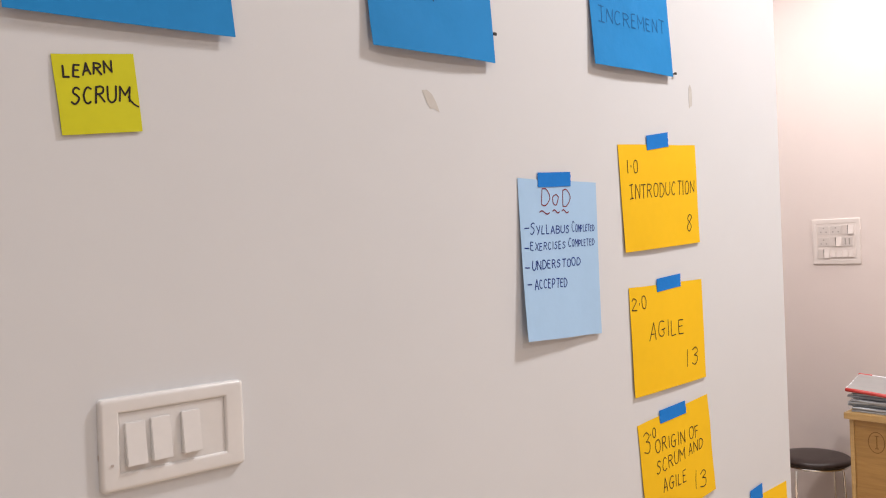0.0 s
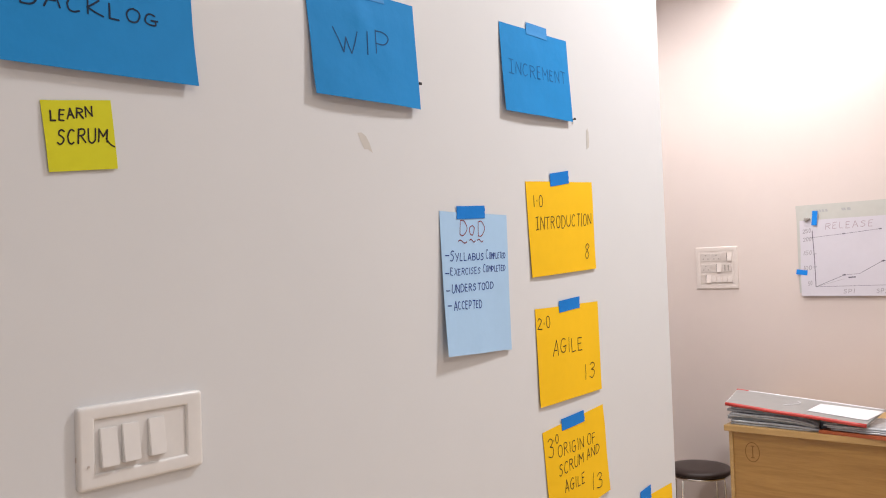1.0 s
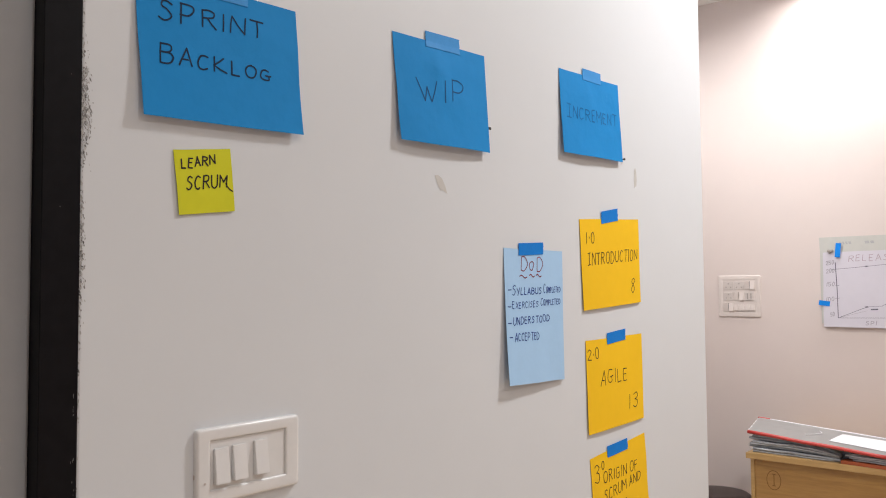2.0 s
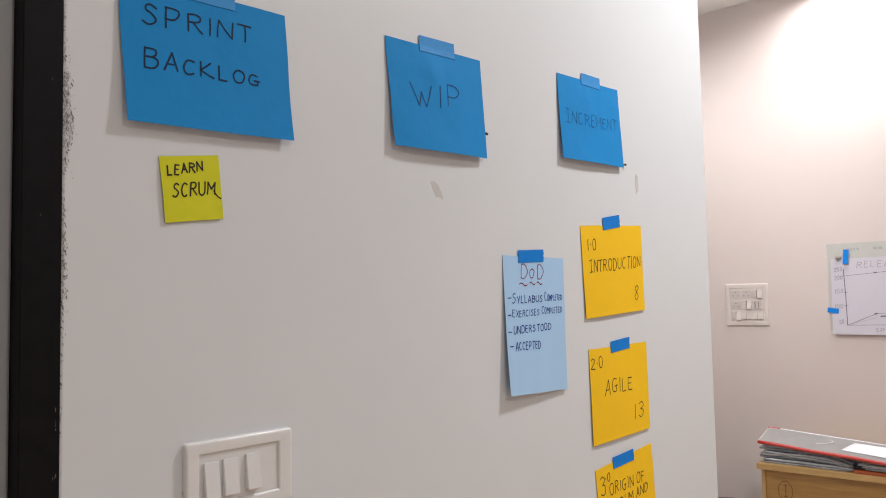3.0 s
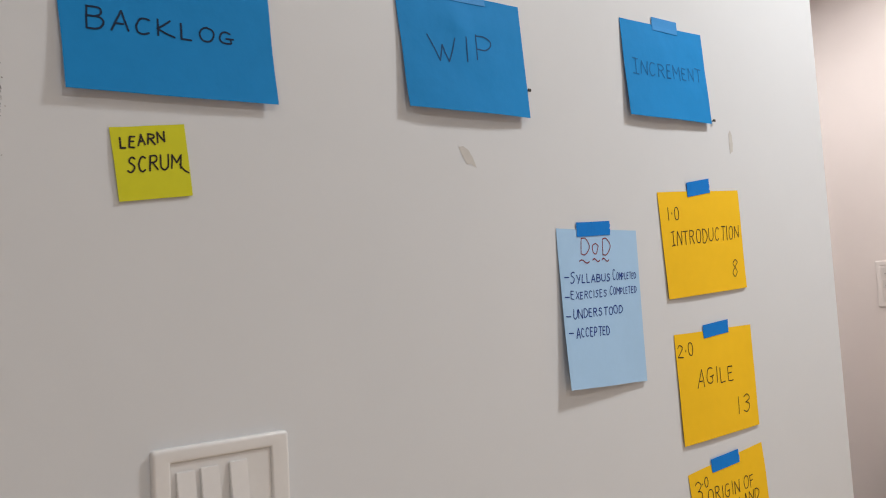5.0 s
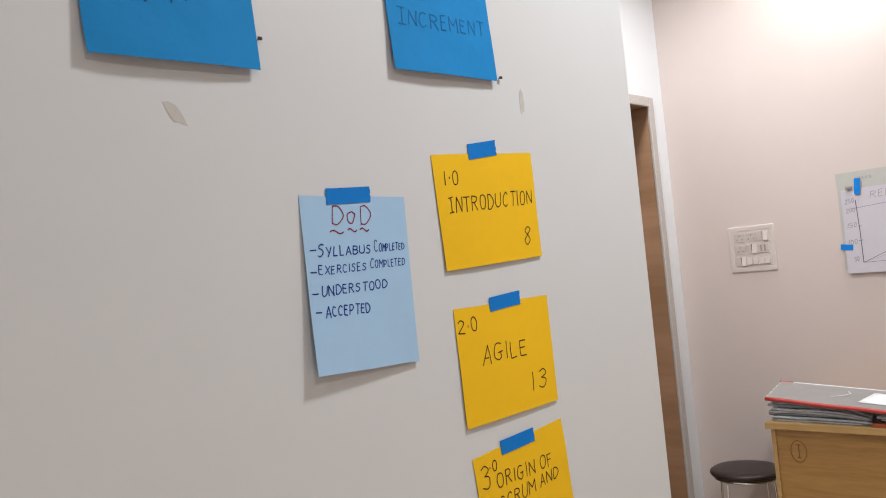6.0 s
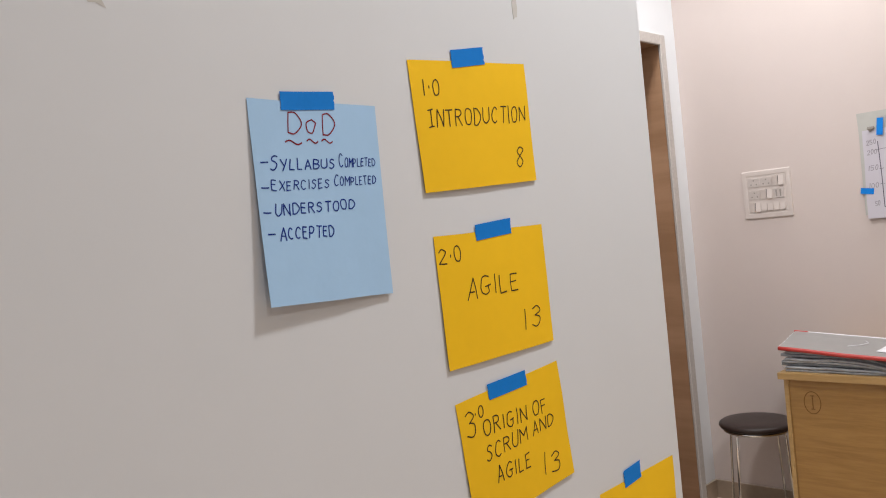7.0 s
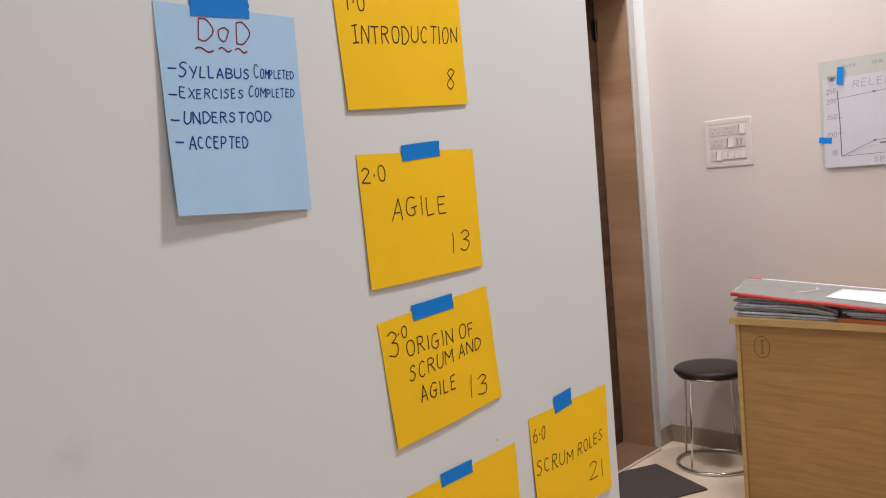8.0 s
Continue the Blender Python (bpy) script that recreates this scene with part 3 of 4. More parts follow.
note("card_note", "amber paper card reading INTRODUCTION, taped with blue tape",
     Sheet((0.811, 0, 1.601), (1.054, 0, 1.615), (1.055, -0.0015, 1.438), (0.820, -0.002, 1.426), bow=0.001, seed=6), ORANGE_PAPER,
     (0.345, -0.085, 0.625, -0.125, 0.14),
     [("1·0", 0.085, 0.272, 0.214, 0.272, 0.124, CARD_INK, 1.0, False), ("INTRODUCTION", 0.100, 0.517, 0.950, 0.484, (0.135, 0.125), CARD_INK, 1.0, True),
      ("8", 0.800, 0.865, 0.895, 0.865, 0.16, CARD_INK, 1.0, False)])
note("card_note", "amber paper card reading AGILE, taped with blue tape",
     Sheet((0.828, 0, 1.368), (1.060, 0, 1.371), (1.060, -0.0015, 1.193), (0.832, -0.002, 1.188), bow=0.001, seed=7), ORANGE_PAPER,
     (0.355, -0.055, 0.685, -0.080, 0.125),
     [("2·0", 0.022, 0.206, 0.204, 0.208, 0.113, CARD_INK, 1.0, False), ("AGILE", 0.220, 0.503, 0.698, 0.503, (0.158, 0.128), CARD_INK, 1.0, False),
      ("13", 0.715, 0.846, 0.886, 0.836, 0.165, CARD_INK, 1.0, False)])
note("card_note", "amber paper card reading ORIGIN OF SCRUM AND AGILE, hung askew",
     Sheet((0.838, 0, 1.141), (1.065, 0, 1.161), (1.080, -0.0015, 0.984), (0.854, -0.002, 0.964), bow=0.0012, seed=8), ORANGE_PAPER,
     (0.29, -0.05, 0.66, -0.04, 0.125),
     [("3", 0.051, 0.283, 0.134, 0.285, 0.185, CARD_INK, 1.0, False), ("·0", 0.140, 0.172, 0.215, 0.178, 0.080, CARD_INK, 1.0, False),
      ("ORIGIN OF", 0.193, 0.327, 0.812, 0.374, 0.114, CARD_INK, 1.0, False),
      ("SCRUM AND", 0.179, 0.529, 0.857, 0.498, (0.120, 0.100), CARD_INK, 1.0, False), ("AGILE", 0.245, 0.728, 0.567, 0.731, (0.120, 0.106), CARD_INK, 1.0, False),
      ("13", 0.690, 0.870, 0.865, 0.903, 0.175, CARD_INK, 1.0, False)])
note("card_note", "amber paper card hung lowest under the others",
     Sheet((0.861, 0, 0.894), (1.105, 0, 0.902), (1.105, -0.003, 0.722), (0.868, -0.004, 0.714), bow=0.001, seed=9), ORANGE_PAPER,
     (0.29, -0.045, 0.57, -0.045, 0.11), [], [([(0.86, 0.53), (0.93, 0.515)], 0.02, CARD_INK), ([(0.90, 0.52), (0.895, 0.60)], 0.02, CARD_INK)])
note("card_note", "amber paper card reading SCRUM ROLES beside the wall's edge",
     Sheet((1.144, 0, 0.929), (1.376, 0, 0.933), (1.369, -0.003, 0.742), (1.150, -0.004, 0.738), bow=0.001, seed=10), ORANGE_PAPER,
     (0.31, -0.09, 0.53, -0.115, 0.15),
     [("6·0", 0.029, 0.223, 0.165, 0.230, 0.118, CARD_INK, 1.0, False), ("SCRUM", 0.030, 0.505, 0.485, 0.545, (0.120, 0.105), CARD_INK, 1.0, False),
      ("ROLES", 0.555, 0.535, 0.905, 0.498, (0.100, 0.090), CARD_INK, 1.1, False),
      ("21", 0.690, 0.805, 0.885, 0.835, 0.15, CARD_INK, 1.0, False)])


# ---------------------------------------------------------------- switch plate on the partition wall
def rocker(lo_x, hi_x, lo_z, hi_z, y, top_out, bottom_out):
    bm = bmesh.new()
    a = [bm.verts.new(p) for p in ((lo_x, y, lo_z), (hi_x, y, lo_z), (hi_x, y, hi_z), (lo_x, y, hi_z))]
    b = [bm.verts.new(p) for p in ((lo_x, y - bottom_out, lo_z), (hi_x, y - bottom_out, lo_z), (hi_x, y - top_out, hi_z), (lo_x, y - top_out, hi_z))]
    bm.faces.new(a)
    bm.faces.new(b)
    for k in range(4):
        bm.faces.new((a[k], a[(k + 1) % 4], b[(k + 1) % 4], b[k]))
    bmesh.ops.bevel(bm, geom=list(bm.edges), offset=0.0007, segments=2, affect="EDGES")
    return bm


def ring_frame(lo, hi, ilo, ihi, depth, lip):
    """A rounded rectangular frame in the plane of (x, z), standing depth off y = 0."""
    bm = bmesh.new()

    def loop(x0, z0, x1, z1, r, y):
        pts = []
        for cx, cz, a0 in ((x1 - r, z1 - r, 0), (x0 + r, z1 - r, 90), (x0 + r, z0 + r, 180), (x1 - r, z0 + r, 270)):
            for k in range(5):
                a = radians(a0 + 22.5 * k)
                pts.append(bm.verts.new((cx + r * math.cos(a), y, cz + r * math.sin(a))))
        return pts
    def inset(d, r, y):
        return loop(lo[0] + d, lo[1] + d, hi[0] - d, hi[1] - d, r, y)
    loops = [inset(d, 0.004, -depth * y) for d, y in ((0.0, 0.0), (0.0, 0.55), (0.0005, 0.76), (0.0015, 0.91), (0.003, 0.985), (0.0042, 1.0))]
    loops += [loop(ilo[0] - d, ilo[1] - d, ihi[0] + d, ihi[1] + d, 0.0012, y)
              for d, y in ((0.0028, -depth), (0.0020, -depth * 0.985), (0.0009, -depth * 0.90), (0.0002, -depth * 0.76), (0.0, -depth * 0.65), (0.0, -lip))]
    for a, b in zip(loops, loops[1:]):
        for k in range(len(a)):
            bm.faces.new((a[k], a[(k + 1) % len(a)], b[(k + 1) % len(b)], b[k]))
    return bm


plate = thing("switch_plate", (0.051, 0.0, 1.272), "white plastic switch plate with three rocker switches", "light switch")
part("plate_frame", ring_frame((-0.0215, 1.230), (0.1235, 1.3155), (-0.0035, 1.246), (0.1025, 1.301), 0.0072, 0.003), PLASTIC, plate, smooth=True)
part("inner_panel", box((-0.0035, -0.0045, 1.244), (0.1025, 0.0, 1.301), 0.0008), PLASTIC_PANEL, plate)
for k, x in enumerate((0.0012, 0.0257, 0.0560)):
    part("rocker_switch", rocker(x, x + 0.0192, 1.2515 + 0.001 * k, 1.2915 + 0.001 * k, -0.0045, 0.0025, 0.0075), PLASTIC, plate)
part("notch", box((-0.0219, -0.0030, 1.2605), (-0.0213, -0.0004, 1.2655), 0.0001), GREY_SOCKET, plate, "prising notch in the plate's edge")
part("screw_hole", lathe([(0.0013, 0.0), (0.0013, 0.0006)], (0, 0), 12), GREY_SOCKET, plate).data.transform(
    Matrix.Translation((-0.0115, -0.0077, 1.255)) @ Matrix.Rotation(radians(90), 4, "X"))

# ---------------------------------------------------------------- socket board on the far wall
board = thing("switchboard", (FAR_X, 0.745, 1.415), "square white plastic switchboard with sockets and switches", "switchboard")
TO_FAR = Matrix.Translation((FAR_X, 0.745, 1.415)) @ Matrix.Rotation(radians(-90), 4, "Z") @ Matrix.Diagonal((1.05, 1, 1.0, 1))


def on_far(bm):
    bm.transform(TO_FAR)
    return bm


part("board_frame", on_far(ring_frame((-0.103, -0.1065), (0.103, 0.1065), (-0.083, -0.083), (0.083, 0.083), 0.0058, 0.004)), BOARD_FRAME, board, smooth=True)
part("inner_panel", on_far(box((-0.083, -0.005, -0.083), (0.083, 0.0, 0.083), 0.001)), BOARD_PANEL, board)
for col in range(3):
    for row in range(3):
        x0, z0 = -0.077 + col * 0.0525, 0.034 - row * 0.0555
        kind = ("socket socket switch", "socket switch regulator", "switch small small")[row].split()[col]
        if kind == "socket":
            sock = part("socket", on_far(box((x0, -0.0065, z0), (x0 + 0.049, -0.005, z0 + 0.040), 0.0006)), GREY_SOCKET, board, "greyish three pin socket")
            for dx, dz in ((0.0245, 0.030), (0.013, 0.012), (0.036, 0.012)):
                part("pin_hole", on_far(box((x0 + dx - 0.003, -0.0068, z0 + dz - 0.003), (x0 + dx + 0.003, -0.0062, z0 + dz + 0.003))), HOLE, sock)
        elif kind == "regulator":
            reg = part("regulator", on_far(box((x0, -0.008, z0), (x0 + 0.044, -0.005, z0 + 0.042), 0.001)), GREY_SOCKET, board, "grey fan regulator module")
            for d in (0.010, 0.027):
                part("slot", on_far(box((x0 + d, -0.0085, z0 + 0.006), (x0 + d + 0.006, -0.0079, z0 + 0.036))), HOLE, reg)
        elif kind == "switch":
            for d in (0.0, 0.025):
                part("rocker_switch", on_far(rocker(x0 + d, x0 + d + 0.022, z0, z0 + 0.042, -0.005, 0.002 if d else 0.007, 0.007 if d else 0.002)), BOARD_FRAME, board)
            part("switch_gap", on_far(box((x0 + 0.0222, -0.0055, z0), (x0 + 0.0248, -0.005, z0 + 0.042))), DARK_GAP, board)
        else:
            for d in (0.0, 0.025):
                part("rocker_switch", on_far(rocker(x0 + d, x0 + d + 0.022, z0 + 0.004, z0 + 0.034, -0.005, 0.003, 0.0055)), BOARD_PANEL, board)

# ---------------------------------------------------------------- chart on the far wall
back = Sheet((FAR_X, 0.352, 1.700), (FAR_X, -0.42, 1.706), (FAR_X - 0.004, -0.41, 1.285), (FAR_X - 0.006, 0.346, 1.285), out=(-1, 0, 0), seed=21)
backing = thing("backing_sheet", (FAR_X, -0.05, 1.5), "grey-green paper sheet taped behind the white chart", "paper sheet")
backing_page = part("paper", back.mesh(), GREY_SHEET, backing, smooth=True)
for u, wide in ((0.118, 0.012), (0.136, 0.010), (0.152, 0.012), (0.170, 0.014), (0.262, 0.024), (0.292, 0.020)):
    part("text_bar", stroke(bmesh.new(), back.ink, [(u, 0.075), (u + wide, 0.073)], 0.030), PALE_INK, backing_page)
chart_sheet = Sheet((FAR_X - 0.003, 0.334, 1.627), (FAR_X - 0.003, -0.44, 1.636), (FAR_X - 0.012, -0.43, 1.268), (FAR_X - 0.012, 0.338, 1.270), out=(-1, 0, 0), seed=22)
chart = thing("wall_chart", (FAR_X, -0.05, 1.45), "white paper chart with hand drawn graph taped over grey sheet", "chart")
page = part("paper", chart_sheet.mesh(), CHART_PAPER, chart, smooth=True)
ci = chart_sheet.ink
CHART_WORDS = [("RELEASE", 0.148, 0.135, 0.41, 0.125, 0.078, PINK_INK), ("BURN", 0.49, 0.13, 0.62, 0.125, 0.085, PINK_INK)]
CHART_WORDS += [(text, 0.018 if len(text) == 3 else 0.04, v, 0.062, v - 0.005, 0.05, GREY_INK)
                for text, v in (("250", 0.17), ("200", 0.28), ("150", 0.46), ("100", 0.66), ("50", 0.86))]
CHART_WORDS += [(text, u, 0.965, u + 0.06, 0.96, 0.05, GREY_INK) for text, u in (("SP1", 0.24), ("SP2", 0.42))]
for k, (text, u0, v0, u1, v1, cap, ink) in enumerate(CHART_WORDS):
    for bm in write(text, chart_sheet, u0, v0, u1, v1, cap, seed=31 + k, pen=0.0028):
        part("letter", bm, ink, page)
for points, width in (([(0.072, 0.14), (0.08, 0.5), (0.085, 0.88)], 0.006), ([(0.085, 0.88), (0.4, 0.868), (0.95, 0.855)], 0.006),
                      ([(0.05, 0.235), (0.25, 0.205), (0.45, 0.165)], 0.006), ([(0.085, 0.88), (0.25, 0.73), (0.33, 0.72), (0.46, 0.56)], 0.006),
                      ([(0.085, 0.88), (0.25, 0.78)], 0.004), ([(0.24, 0.205), (0.255, 0.202)], 0.02), ([(0.44, 0.168), (0.455, 0.165)], 0.02),
                      ([(0.24, 0.735), (0.255, 0.728)], 0.022), ([(0.45, 0.575), (0.465, 0.56)], 0.02),
                      ([(0.07, 0.45), (0.092, 0.448)], 0.006), ([(0.07, 0.62), (0.095, 0.618)], 0.006), ([(0.27, 0.765), (0.31, 0.76)], 0.02)):
    part("pen_line", stroke(bmesh.new(), ci, points, width * 0.75), GREY_INK if width < 0.005 else CHART_INK, page)
for cy, cz, wy, wz, tilt in ((0.265, 1.636, 0.024, 0.068, 6), (0.332, 1.382, 0.050, 0.024, 8)):
    m = Matrix.Translation((FAR_X - 0.0105, cy, cz)) @ Matrix.Rotation(radians(tilt), 4, "X")
    part("tape", box((-0.0004, -wy / 2, -wz / 2), (0.0, wy / 2, wz / 2), m=m), TAPE, chart, "strip of blue masking tape")
single("wall_clip", add_box(box((FAR_X - 0.014, 0.287, 1.628), (FAR_X - 0.004, 0.313, 1.640), 0.003), (FAR_X - 0.012, 0.298, 1.622), (FAR_X - 0.004, 0.308, 1.630), 0.002),
       HOLE, "small dark clip holding the grey sheet", "clip")

# ---------------------------------------------------------------- desk
DX, DY = 3.0, 0.497
desk = thing("desk", (3.3, -0.25, 0.0), "oak laminate office desk with a closed front panel", "desk")
part("desktop", box((DX, -1.15, 0.725), (FAR_X - 0.02, DY, 0.750), 0.002), OAK_EDGE, desk, "pale oak desktop with lipped edge")
part("end_panel", box((DX + 0.018, DY - 0.030, 0.0), (FAR_X - 0.05, DY - 0.014, 0.725), 0.0015), OAK_EDGE, desk)
part("end_panel", box((DX + 0.018, -1.13, 0.0), (FAR_X - 0.05, -1.106, 0.725), 0.0015), OAK_EDGE, desk)
front = part("front_panel", box((DX + 0.024, -1.106, 0.03), (DX + 0.042, DY - 0.030, 0.725), 0.001), OAK, desk, "oak front panel with horizontal grain")
FP = Sheet((DX + 0.024, 0.454, 0.725), (DX + 0.024, -0.546, 0.725), (DX + 0.024, -0.546, -0.275), (DX + 0.024, 0.454, -0.275), out=(-1, 0, 0))
FP.at = lambda u, v, off=0.0: Vector((DX + 0.0232, 0.454 - u, 0.725 - v))
bm = bmesh.new()
ringp = [(0.066 + 0.029 * math.cos(a * math.pi / 16), 0.083 + 0.040 * math.sin(a * math.pi / 16)) for a in range(33)]
stroke(bm, lambda u, v: FP.at(u, v), ringp, 0.0028)
stroke(bm, lambda u, v: FP.at(u, v), [(0.067, 0.058), (0.067, 0.106)], 0.0035)
for v in (0.058, 0.106):
    stroke(bm, lambda u, v: FP.at(u, v), [(0.060, v), (0.074, v)], 0.003)
part("pencil_mark", bm, PENCIL, front, "circled numeral drawn in pencil")


# ---------------------------------------------------------------- papers and folders on the desk
def slab(corners, thick, wave=0.0, n=10, seed=0, droop=0.0):
    """A soft slab between four lower corners, with a wavy top; droop lets its first edge sink in a bend."""
    bm = bmesh.new()
    a, b, c, d = [Vector(p) for p in corners]
    grids = []
    for up in (0.0, thick):
        g = []
        for j in range(n + 1):
            row = []
            for i in range(n + 1):
                p = a.lerp(b, i / n).lerp(d.lerp(c, i / n), j / n)
                w = wave * noise.noise(Vector((p.x * 14 + seed, p.y * 14, seed * 3.3)))
                row.append(bm.verts.new(p + Vector((w * 0.6, w * 0.6, up + w - droop * max(0.0, 1 - 2.2 * j / n) ** 2))))
            g.append(row)
        grids.append(g)
    lo, hi = grids
    for g in grids:
        for j in range(n):
            for i in range(n):
                bm.faces.new((g[j][i], g[j][i + 1], g[j + 1][i + 1], g[j + 1][i]))
    for i in range(n):
        for p, q in (((0, i), (0, i + 1)), ((n, i), (n, i + 1)), ((i, 0), (i + 1, 0)), ((i, n), (i + 1, n))):
            bm.faces.new((lo[p[0]][p[1]], lo[q[0]][q[1]], hi[q[0]][q[1]], hi[p[0]][p[1]]))
    return bm


pile = thing("document_pile", (3.18, 0.36, 0.75), "pile of papers in clear plastic sleeves on the desk", "papers")
rng = random.Random(4)
z = 0.7505
for k in range(7):
    f = k / 6
    dx, dy = rng.uniform(-0.012, 0.012), rng.uniform(-0.014, 0.014)
    x0, y1 = 3.035 + dx, 0.497 + dy
    t = 0.0075 + rng.uniform(-0.001, 0.002)
    lift = 0.010 * f
    part("sleeve", slab(((x0, 0.135 + dy, z), (x0 + 0.23, 0.125 + dy, z), (x0 + 0.24, y1, z + lift * 0.4), (x0, y1 - 0.01, z + lift * 0.3)), t, 0.003, 12, k, 0.034 * f), SLEEVE, pile, smooth=True)
    z += t + 0.002
# added dark block: the deep shadow under the folder, given as a solid
part("shadow_block", slab(((3.06, 0.02, 0.752), (3.25, 0.01, 0.752), (3.25, 0.13, 0.752), (3.06, 0.125, 0.752)), 0.038, 0.002, 8, 11), NAVY_SHADOW, pile, "dark navy block standing in for the shadow under the folder")
orange = single("orange_folder", slab(((2.985, -0.20, 0.7505), (3.28, -0.23, 0.7505), (3.27, 0.075, 0.7505), (3.01, 0.118, 0.7505)), 0.013, 0.0006, 8, 12), ORANGE_FILE,
                "orange cardboard folder lying at the desk's edge", "folder")
bundle = thing("document_bundle", (3.13, -0.05, 0.765), "thin bundle of clear document sleeves under a folder", "papers")
for k in range(3):
    dz, dy = 0.766 + 0.0078 * k, 0.012 * (k - 1)
    part("sleeve", slab(((2.995 + 0.006 * k, -0.15 + dy, dz), (3.25, -0.18 + dy, dz), (3.25, 0.04 + dy, dz), (3.02 - 0.004 * k, 0.088 + dy, dz)), 0.0062, 0.002, 10, 13 + k * 3), SLEEVE, bundle, smooth=True)
folder = thing("large_folder", (3.15, 0.2, 0.83), "large grey folder with red edging on the paper pile", "folder")
FL, FR, BR, BL = (3.030, 0.495, 0.832), (2.992, -0.060, 0.797), (3.230, -0.075, 0.818), (3.330, 0.550, 0.845)
part("cover", slab((FL, FR, BR, BL), 0.008, 0.0012, 10, 14), GREY_FOLDER, folder, "grey cover board", smooth=False)
bm = add_tube(bmesh.new(), [Vector(FL).lerp(Vector(FR), k / 12) + Vector((-0.002, 0, 0.003 + 0.001 * math.sin(k))) for k in range(13)], 0.0075, 8)
part("edging", bm, RED_EDGE, folder, "red spine edging", smooth=True)
back_strip = [Vector(BL).lerp(Vector(BR), k / 12) + Vector((0.001, 0, 0.006)) for k in range(13)]
part("back_edging", add_tube(bmesh.new(), back_strip[1:], 0.0042, 8), WHITE_PAPER, folder, "pale worn rear edging", smooth=True)
part("corner", add_tube(bmesh.new(), [Vector(BL) + Vector((0.001, 0.004, 0.006)), back_strip[0], back_strip[1]], 0.0052, 8), RED_EDGE, folder, "red rear corner", smooth=True)
part("frayed_edge", add_tube(bmesh.new(), [Vector(FL).lerp(Vector(BL), 0.06 + 0.86 * k / 16) + Vector((0, 0.002 * math.sin(k * 2.3), 0.0045 + 0.0012 * math.sin(k * 1.7))) for k in range(17)], 0.0032, 6),
     WHITE_PAPER, folder, "frayed pale side edge", smooth=True)
up = Vector((0, 0, 0.0098))
A, B, C, D = [Vector(p) for p in (FL, FR, BR, BL)]
inside = lambda s, t: A.lerp(B, s).lerp(D.lerp(C, s), t) + up
single("paper_slip", slab((inside(0.58, 0.25), inside(0.98, 0.20), inside(1.02, 0.85), inside(0.62, 0.80)), 0.0008, 0.0006, 8, 15), WHITE_PAPER,
       "white sheet of paper lying on the folder", "paper", smooth=True)
single("string_loop", add_tube(bmesh.new(), [inside(0.40, 0.35) + up * 0.2, inside(0.46, 0.45) + up * 0.3, inside(0.50, 0.60) + up * 0.3, inside(0.47, 0.72) + up * 0.2], 0.0015, 6),
       WHITE_PAPER, "white tie string of the folder", "string")

single("loose_wire", add_tube(bmesh.new(), [(3.07 + 0.004 * k, 0.497 + 0.016 * math.sin(k * 0.5), 0.7515 + 0.0062 * k) for k in range(8)], 0.0011, 6),
       GREY_TRIM, "thin grey wire end standing beside the paper pile", "wire", smooth=True)

# ---------------------------------------------------------------- stool
SX, SY = 3.448, 0.80
stool = thing("stool", (SX, SY, 0.0), "round stool with dark vinyl seat and chrome legs", "stool")
part("seat", lathe([(0.06, 0.416), (0.142, 0.416), (0.152, 0.420), (0.156, 0.427), (0.154, 0.436), (0.144, 0.443), (0.10, 0.448), (0.03, 0.450)], (SX, SY), 48), VINYL, stool, "padded dark brown vinyl seat", smooth=True)
part("seat_ring", add_tube(bmesh.new(), [(SX + 0.136 * math.cos(a * math.pi / 20), SY + 0.136 * math.sin(a * math.pi / 20), 0.409) for a in range(40)], 0.0065, 10, True), CHROME, stool, smooth=True)
part("foot_ring", add_tube(bmesh.new(), [(SX + 0.163 * math.cos(a * math.pi / 24), SY + 0.163 * math.sin(a * math.pi / 24), 0.0082) for a in range(48)], 0.0082, 10, True), CHROME, stool, smooth=True)
for a in (78, 168, 258, 348):
    c, s = math.cos(radians(a)), math.sin(radians(a))
    part("leg", add_tube(bmesh.new(), [(SX + r * c, SY + r * s, h) for r, h in ((0.118, 0.411), (0.130, 0.407), (0.137, 0.395), (0.160, 0.012))], 0.0050, 10), CHROME, stool, smooth=True)

# ---------------------------------------------------------------- doormat
mat_turn = pose(3.298, 1.012, 0.0, 0, 0, 154)
single("doormat", box((0, 0, 0.0), (0.60, 0.355, 0.009), 0.003, m=mat_turn), MAT_PILE, "dark charcoal doormat on the tiles before the doorway", "doormat")


# ---------------------------------------------------------------- marks on the partition wall
def flake(cx, cz, w, h, seed, n=9, y=-0.0006):
    r = random.Random(seed)
    bm = bmesh.new()
    rim = []
    for k in range(n):
        a = 2 * math.pi * k / n
        q = 1 + r.uniform(-0.35, 0.25)
        rim.append((cx + w / 2 * q * math.cos(a), cz + h / 2 * q * math.sin(a)))
    lo = [bm.verts.new((x, 0.0, zz)) for x, zz in rim]
    hi = [bm.verts.new((x, y, zz)) for x, zz in rim]
    bm.faces.new(hi)
    for k in range(n):
        bm.faces.new((lo[k], lo[(k + 1) % n], hi[(k + 1) % n], hi[k]))
    return bm


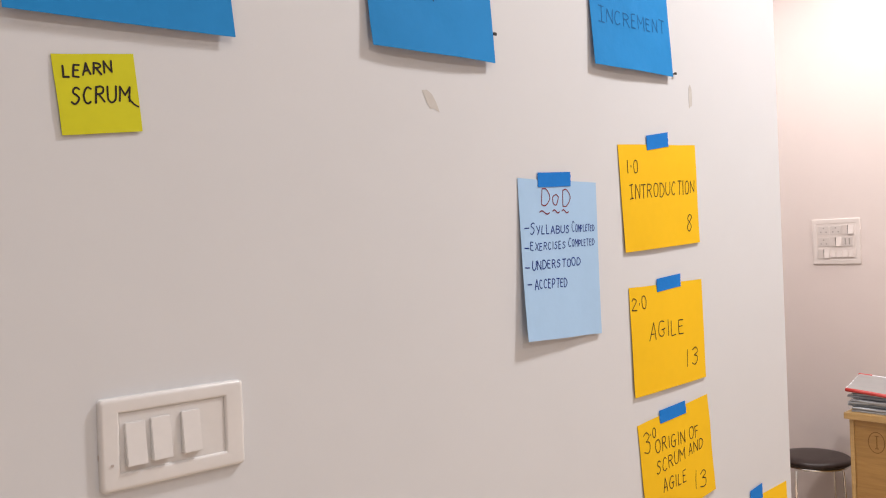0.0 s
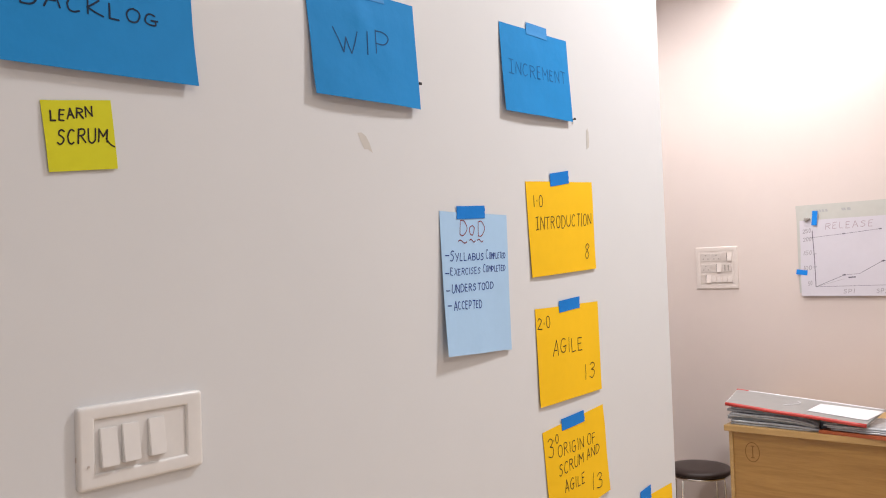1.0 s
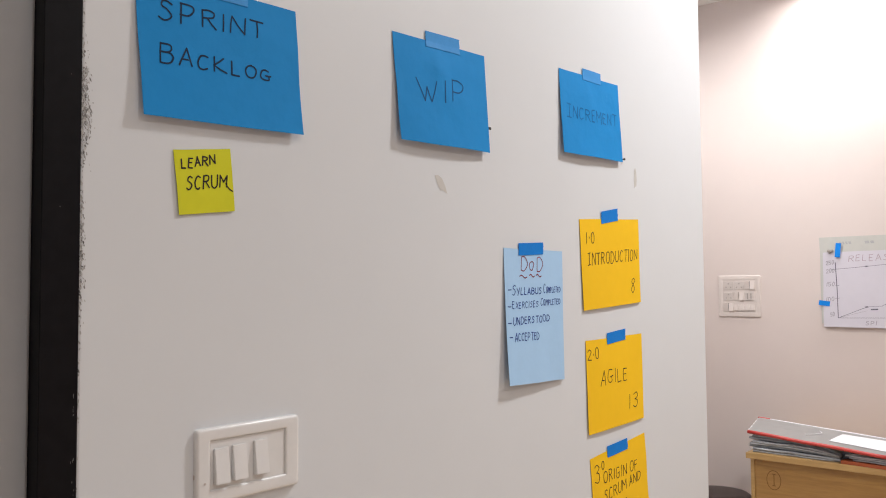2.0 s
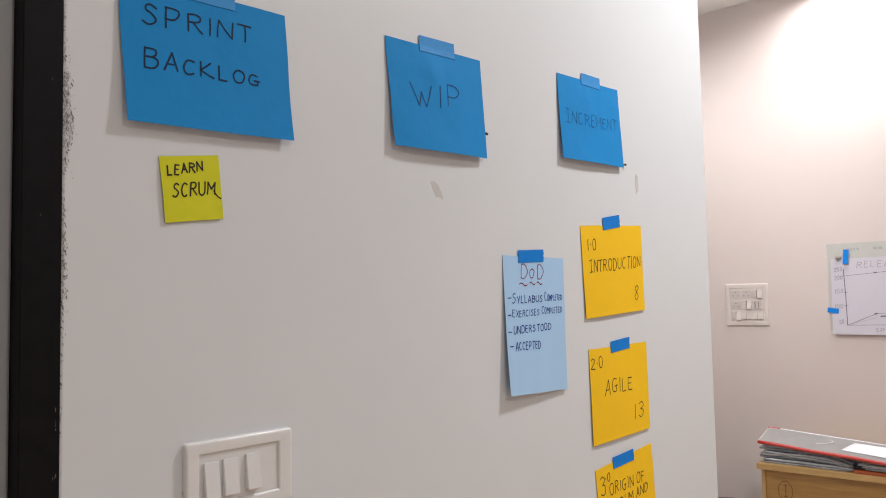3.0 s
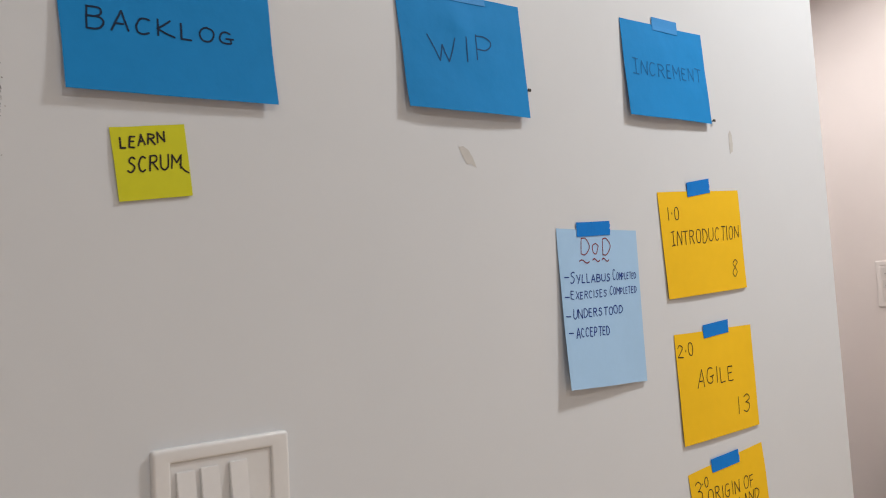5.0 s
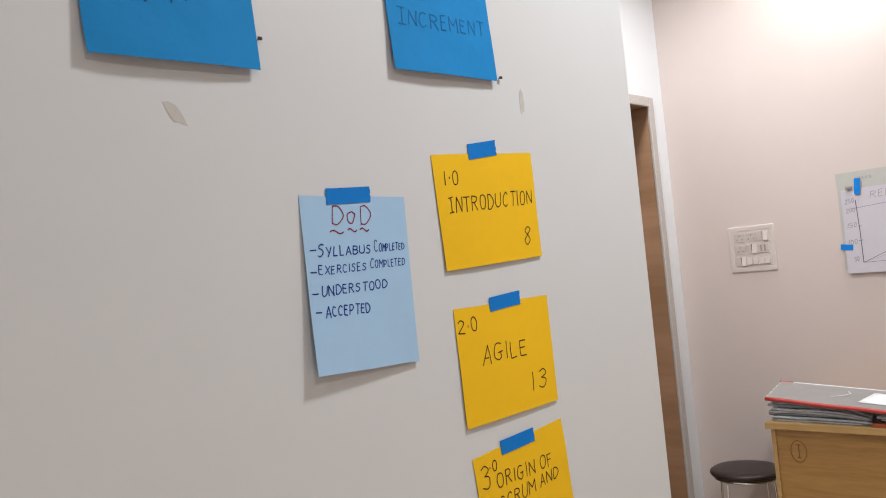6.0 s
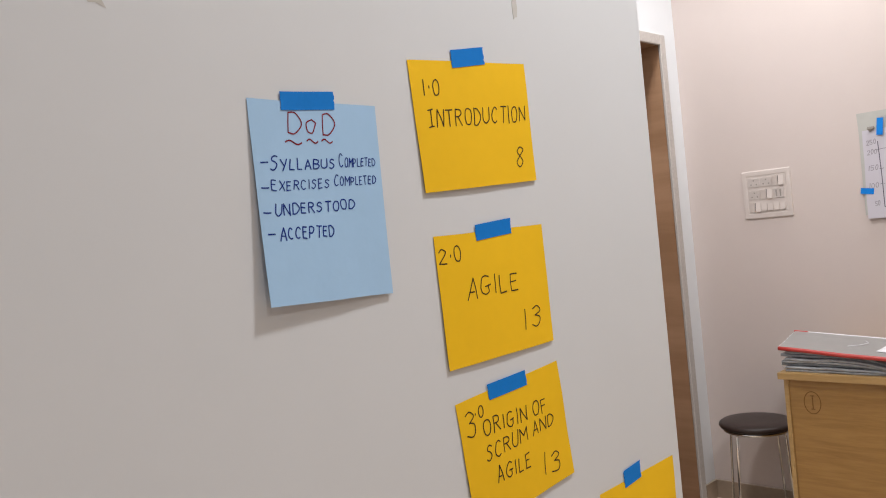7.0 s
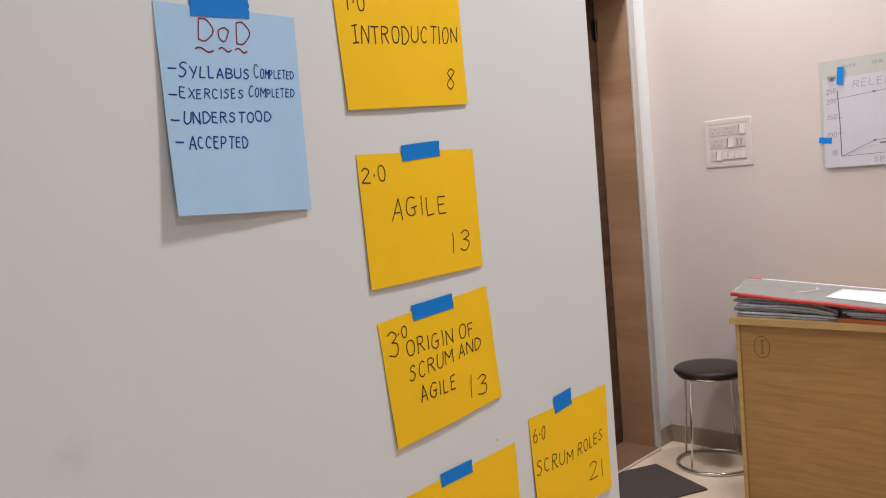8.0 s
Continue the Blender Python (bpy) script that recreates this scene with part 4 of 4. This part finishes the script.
bm = bmesh.new()
rim = [(0.391, 1.643), (0.399, 1.6445), (0.408, 1.640), (0.415, 1.630), (0.421, 1.617), (0.411, 1.6215), (0.404, 1.621), (0.398, 1.630)]
bm.faces.new([bm.verts.new((x, -0.0003, zz)) for x, zz in rim])
single("paint_chip", bm, PAINT_CHIP, "grey chip where paint came off the wall", "paint chip")
single("wall_scratch", flake(1.046, 1.700, 0.011, 0.044, 5, 8), PAINT_CHIP, "thin grey vertical scratch in the wall paint", "scratch")
for cx, cz in ((0.526, 1.734), (0.991, 1.737)):
    bm = add_tube(bmesh.new(), [(cx, 0.0, cz), (cx, -0.004, cz)], 0.0012, 8)
    add_box(bm, (cx - 0.0030, -0.0055, cz - 0.0022), (cx + 0.0030, -0.0035, cz + 0.0022), 0.0009)
    single("nail", bm, DARK_GAP, "small dark nail stuck in the wall", "nail", "nails in the wall")
single("wall_speck", flake(1.064, 0.918, 0.005, 0.005, 8, 7), PAINT_CHIP, "tiny grey speck on the wall", "speck")
SCUFF = material("grey_scuff", (0.15, 0.145, 0.14), 0.7, scale=300, vary=0.3)
SMEAR = material("black_paint_smear", (0.26, 0.255, 0.25), 0.7, scale=300, vary=0.3)
tone = SMEAR.node_tree.nodes.new("ShaderNodeNewGeometry")
fade = SMEAR.node_tree.nodes.new("ShaderNodeMix")
fade.data_type = "RGBA"
fade.inputs["A"].default_value, fade.inputs["B"].default_value = (0.10, 0.099, 0.10, 1), (0.58, 0.575, 0.57, 1)
SMEAR.node_tree.links.new(tone.outputs["Random Per Island"], fade.inputs["Factor"])
SMEAR.node_tree.links.new(fade.outputs["Result"], SMEAR.node_tree.nodes["Principled BSDF"].inputs["Base Color"])
r = random.Random(9)
bm = bmesh.new()
for k in range(620):
    zz, spread = ((r.gauss(1.655, 0.026), 0.0048), (r.gauss(1.515, 0.038), 0.0022), (r.uniform(1.05, 1.95), 0.0008))[(0, 0, 1, 0, 1, 2)[k % 6]]
    cx = -0.1526 + abs(r.gauss(0, spread))
    w, h, lean = r.uniform(0.0003, 0.0012), r.uniform(0.0006, 0.0032), r.uniform(-0.5, 0.2)
    rim = [(math.cos(a) * r.uniform(0.5, 1), math.sin(a) * r.uniform(0.5, 1)) for a in (0, 1, 2, 3, 4, 5)]
    bm.faces.new([bm.verts.new((cx + w * p + lean * h * q, -0.0004 - 0.0000005 * k, zz + h * q)) for p, q in rim])
single("paint_smears", bm, SMEAR, "black frame paint smeared on to the white wall", "paint smear", kind="stuff")
bm = bmesh.new()
for k in range(24):
    zz = r.uniform(1.16, 1.40) if k % 12 else r.uniform(1.40, 1.72)
    cx = (-0.1575 if k % 12 else -0.170) + r.gauss(0, 0.0009 if k % 12 else 0.006)
    w, h = r.uniform(0.0002, 0.0005), r.uniform(0.0006, 0.0035 if k % 12 else 0.0012)
    rim = [(math.cos(a) * r.uniform(0.5, 1), math.sin(a) * r.uniform(0.5, 1)) for a in (0, 1, 2, 3, 4, 5)]
    bm.faces.new([bm.verts.new((cx + w * p, -0.0019 - 0.000001 * k, zz + h * q)) for p, q in rim])
part("scuffs", bm, SCUFF, door1, "pale scuffs along the black post's edge")
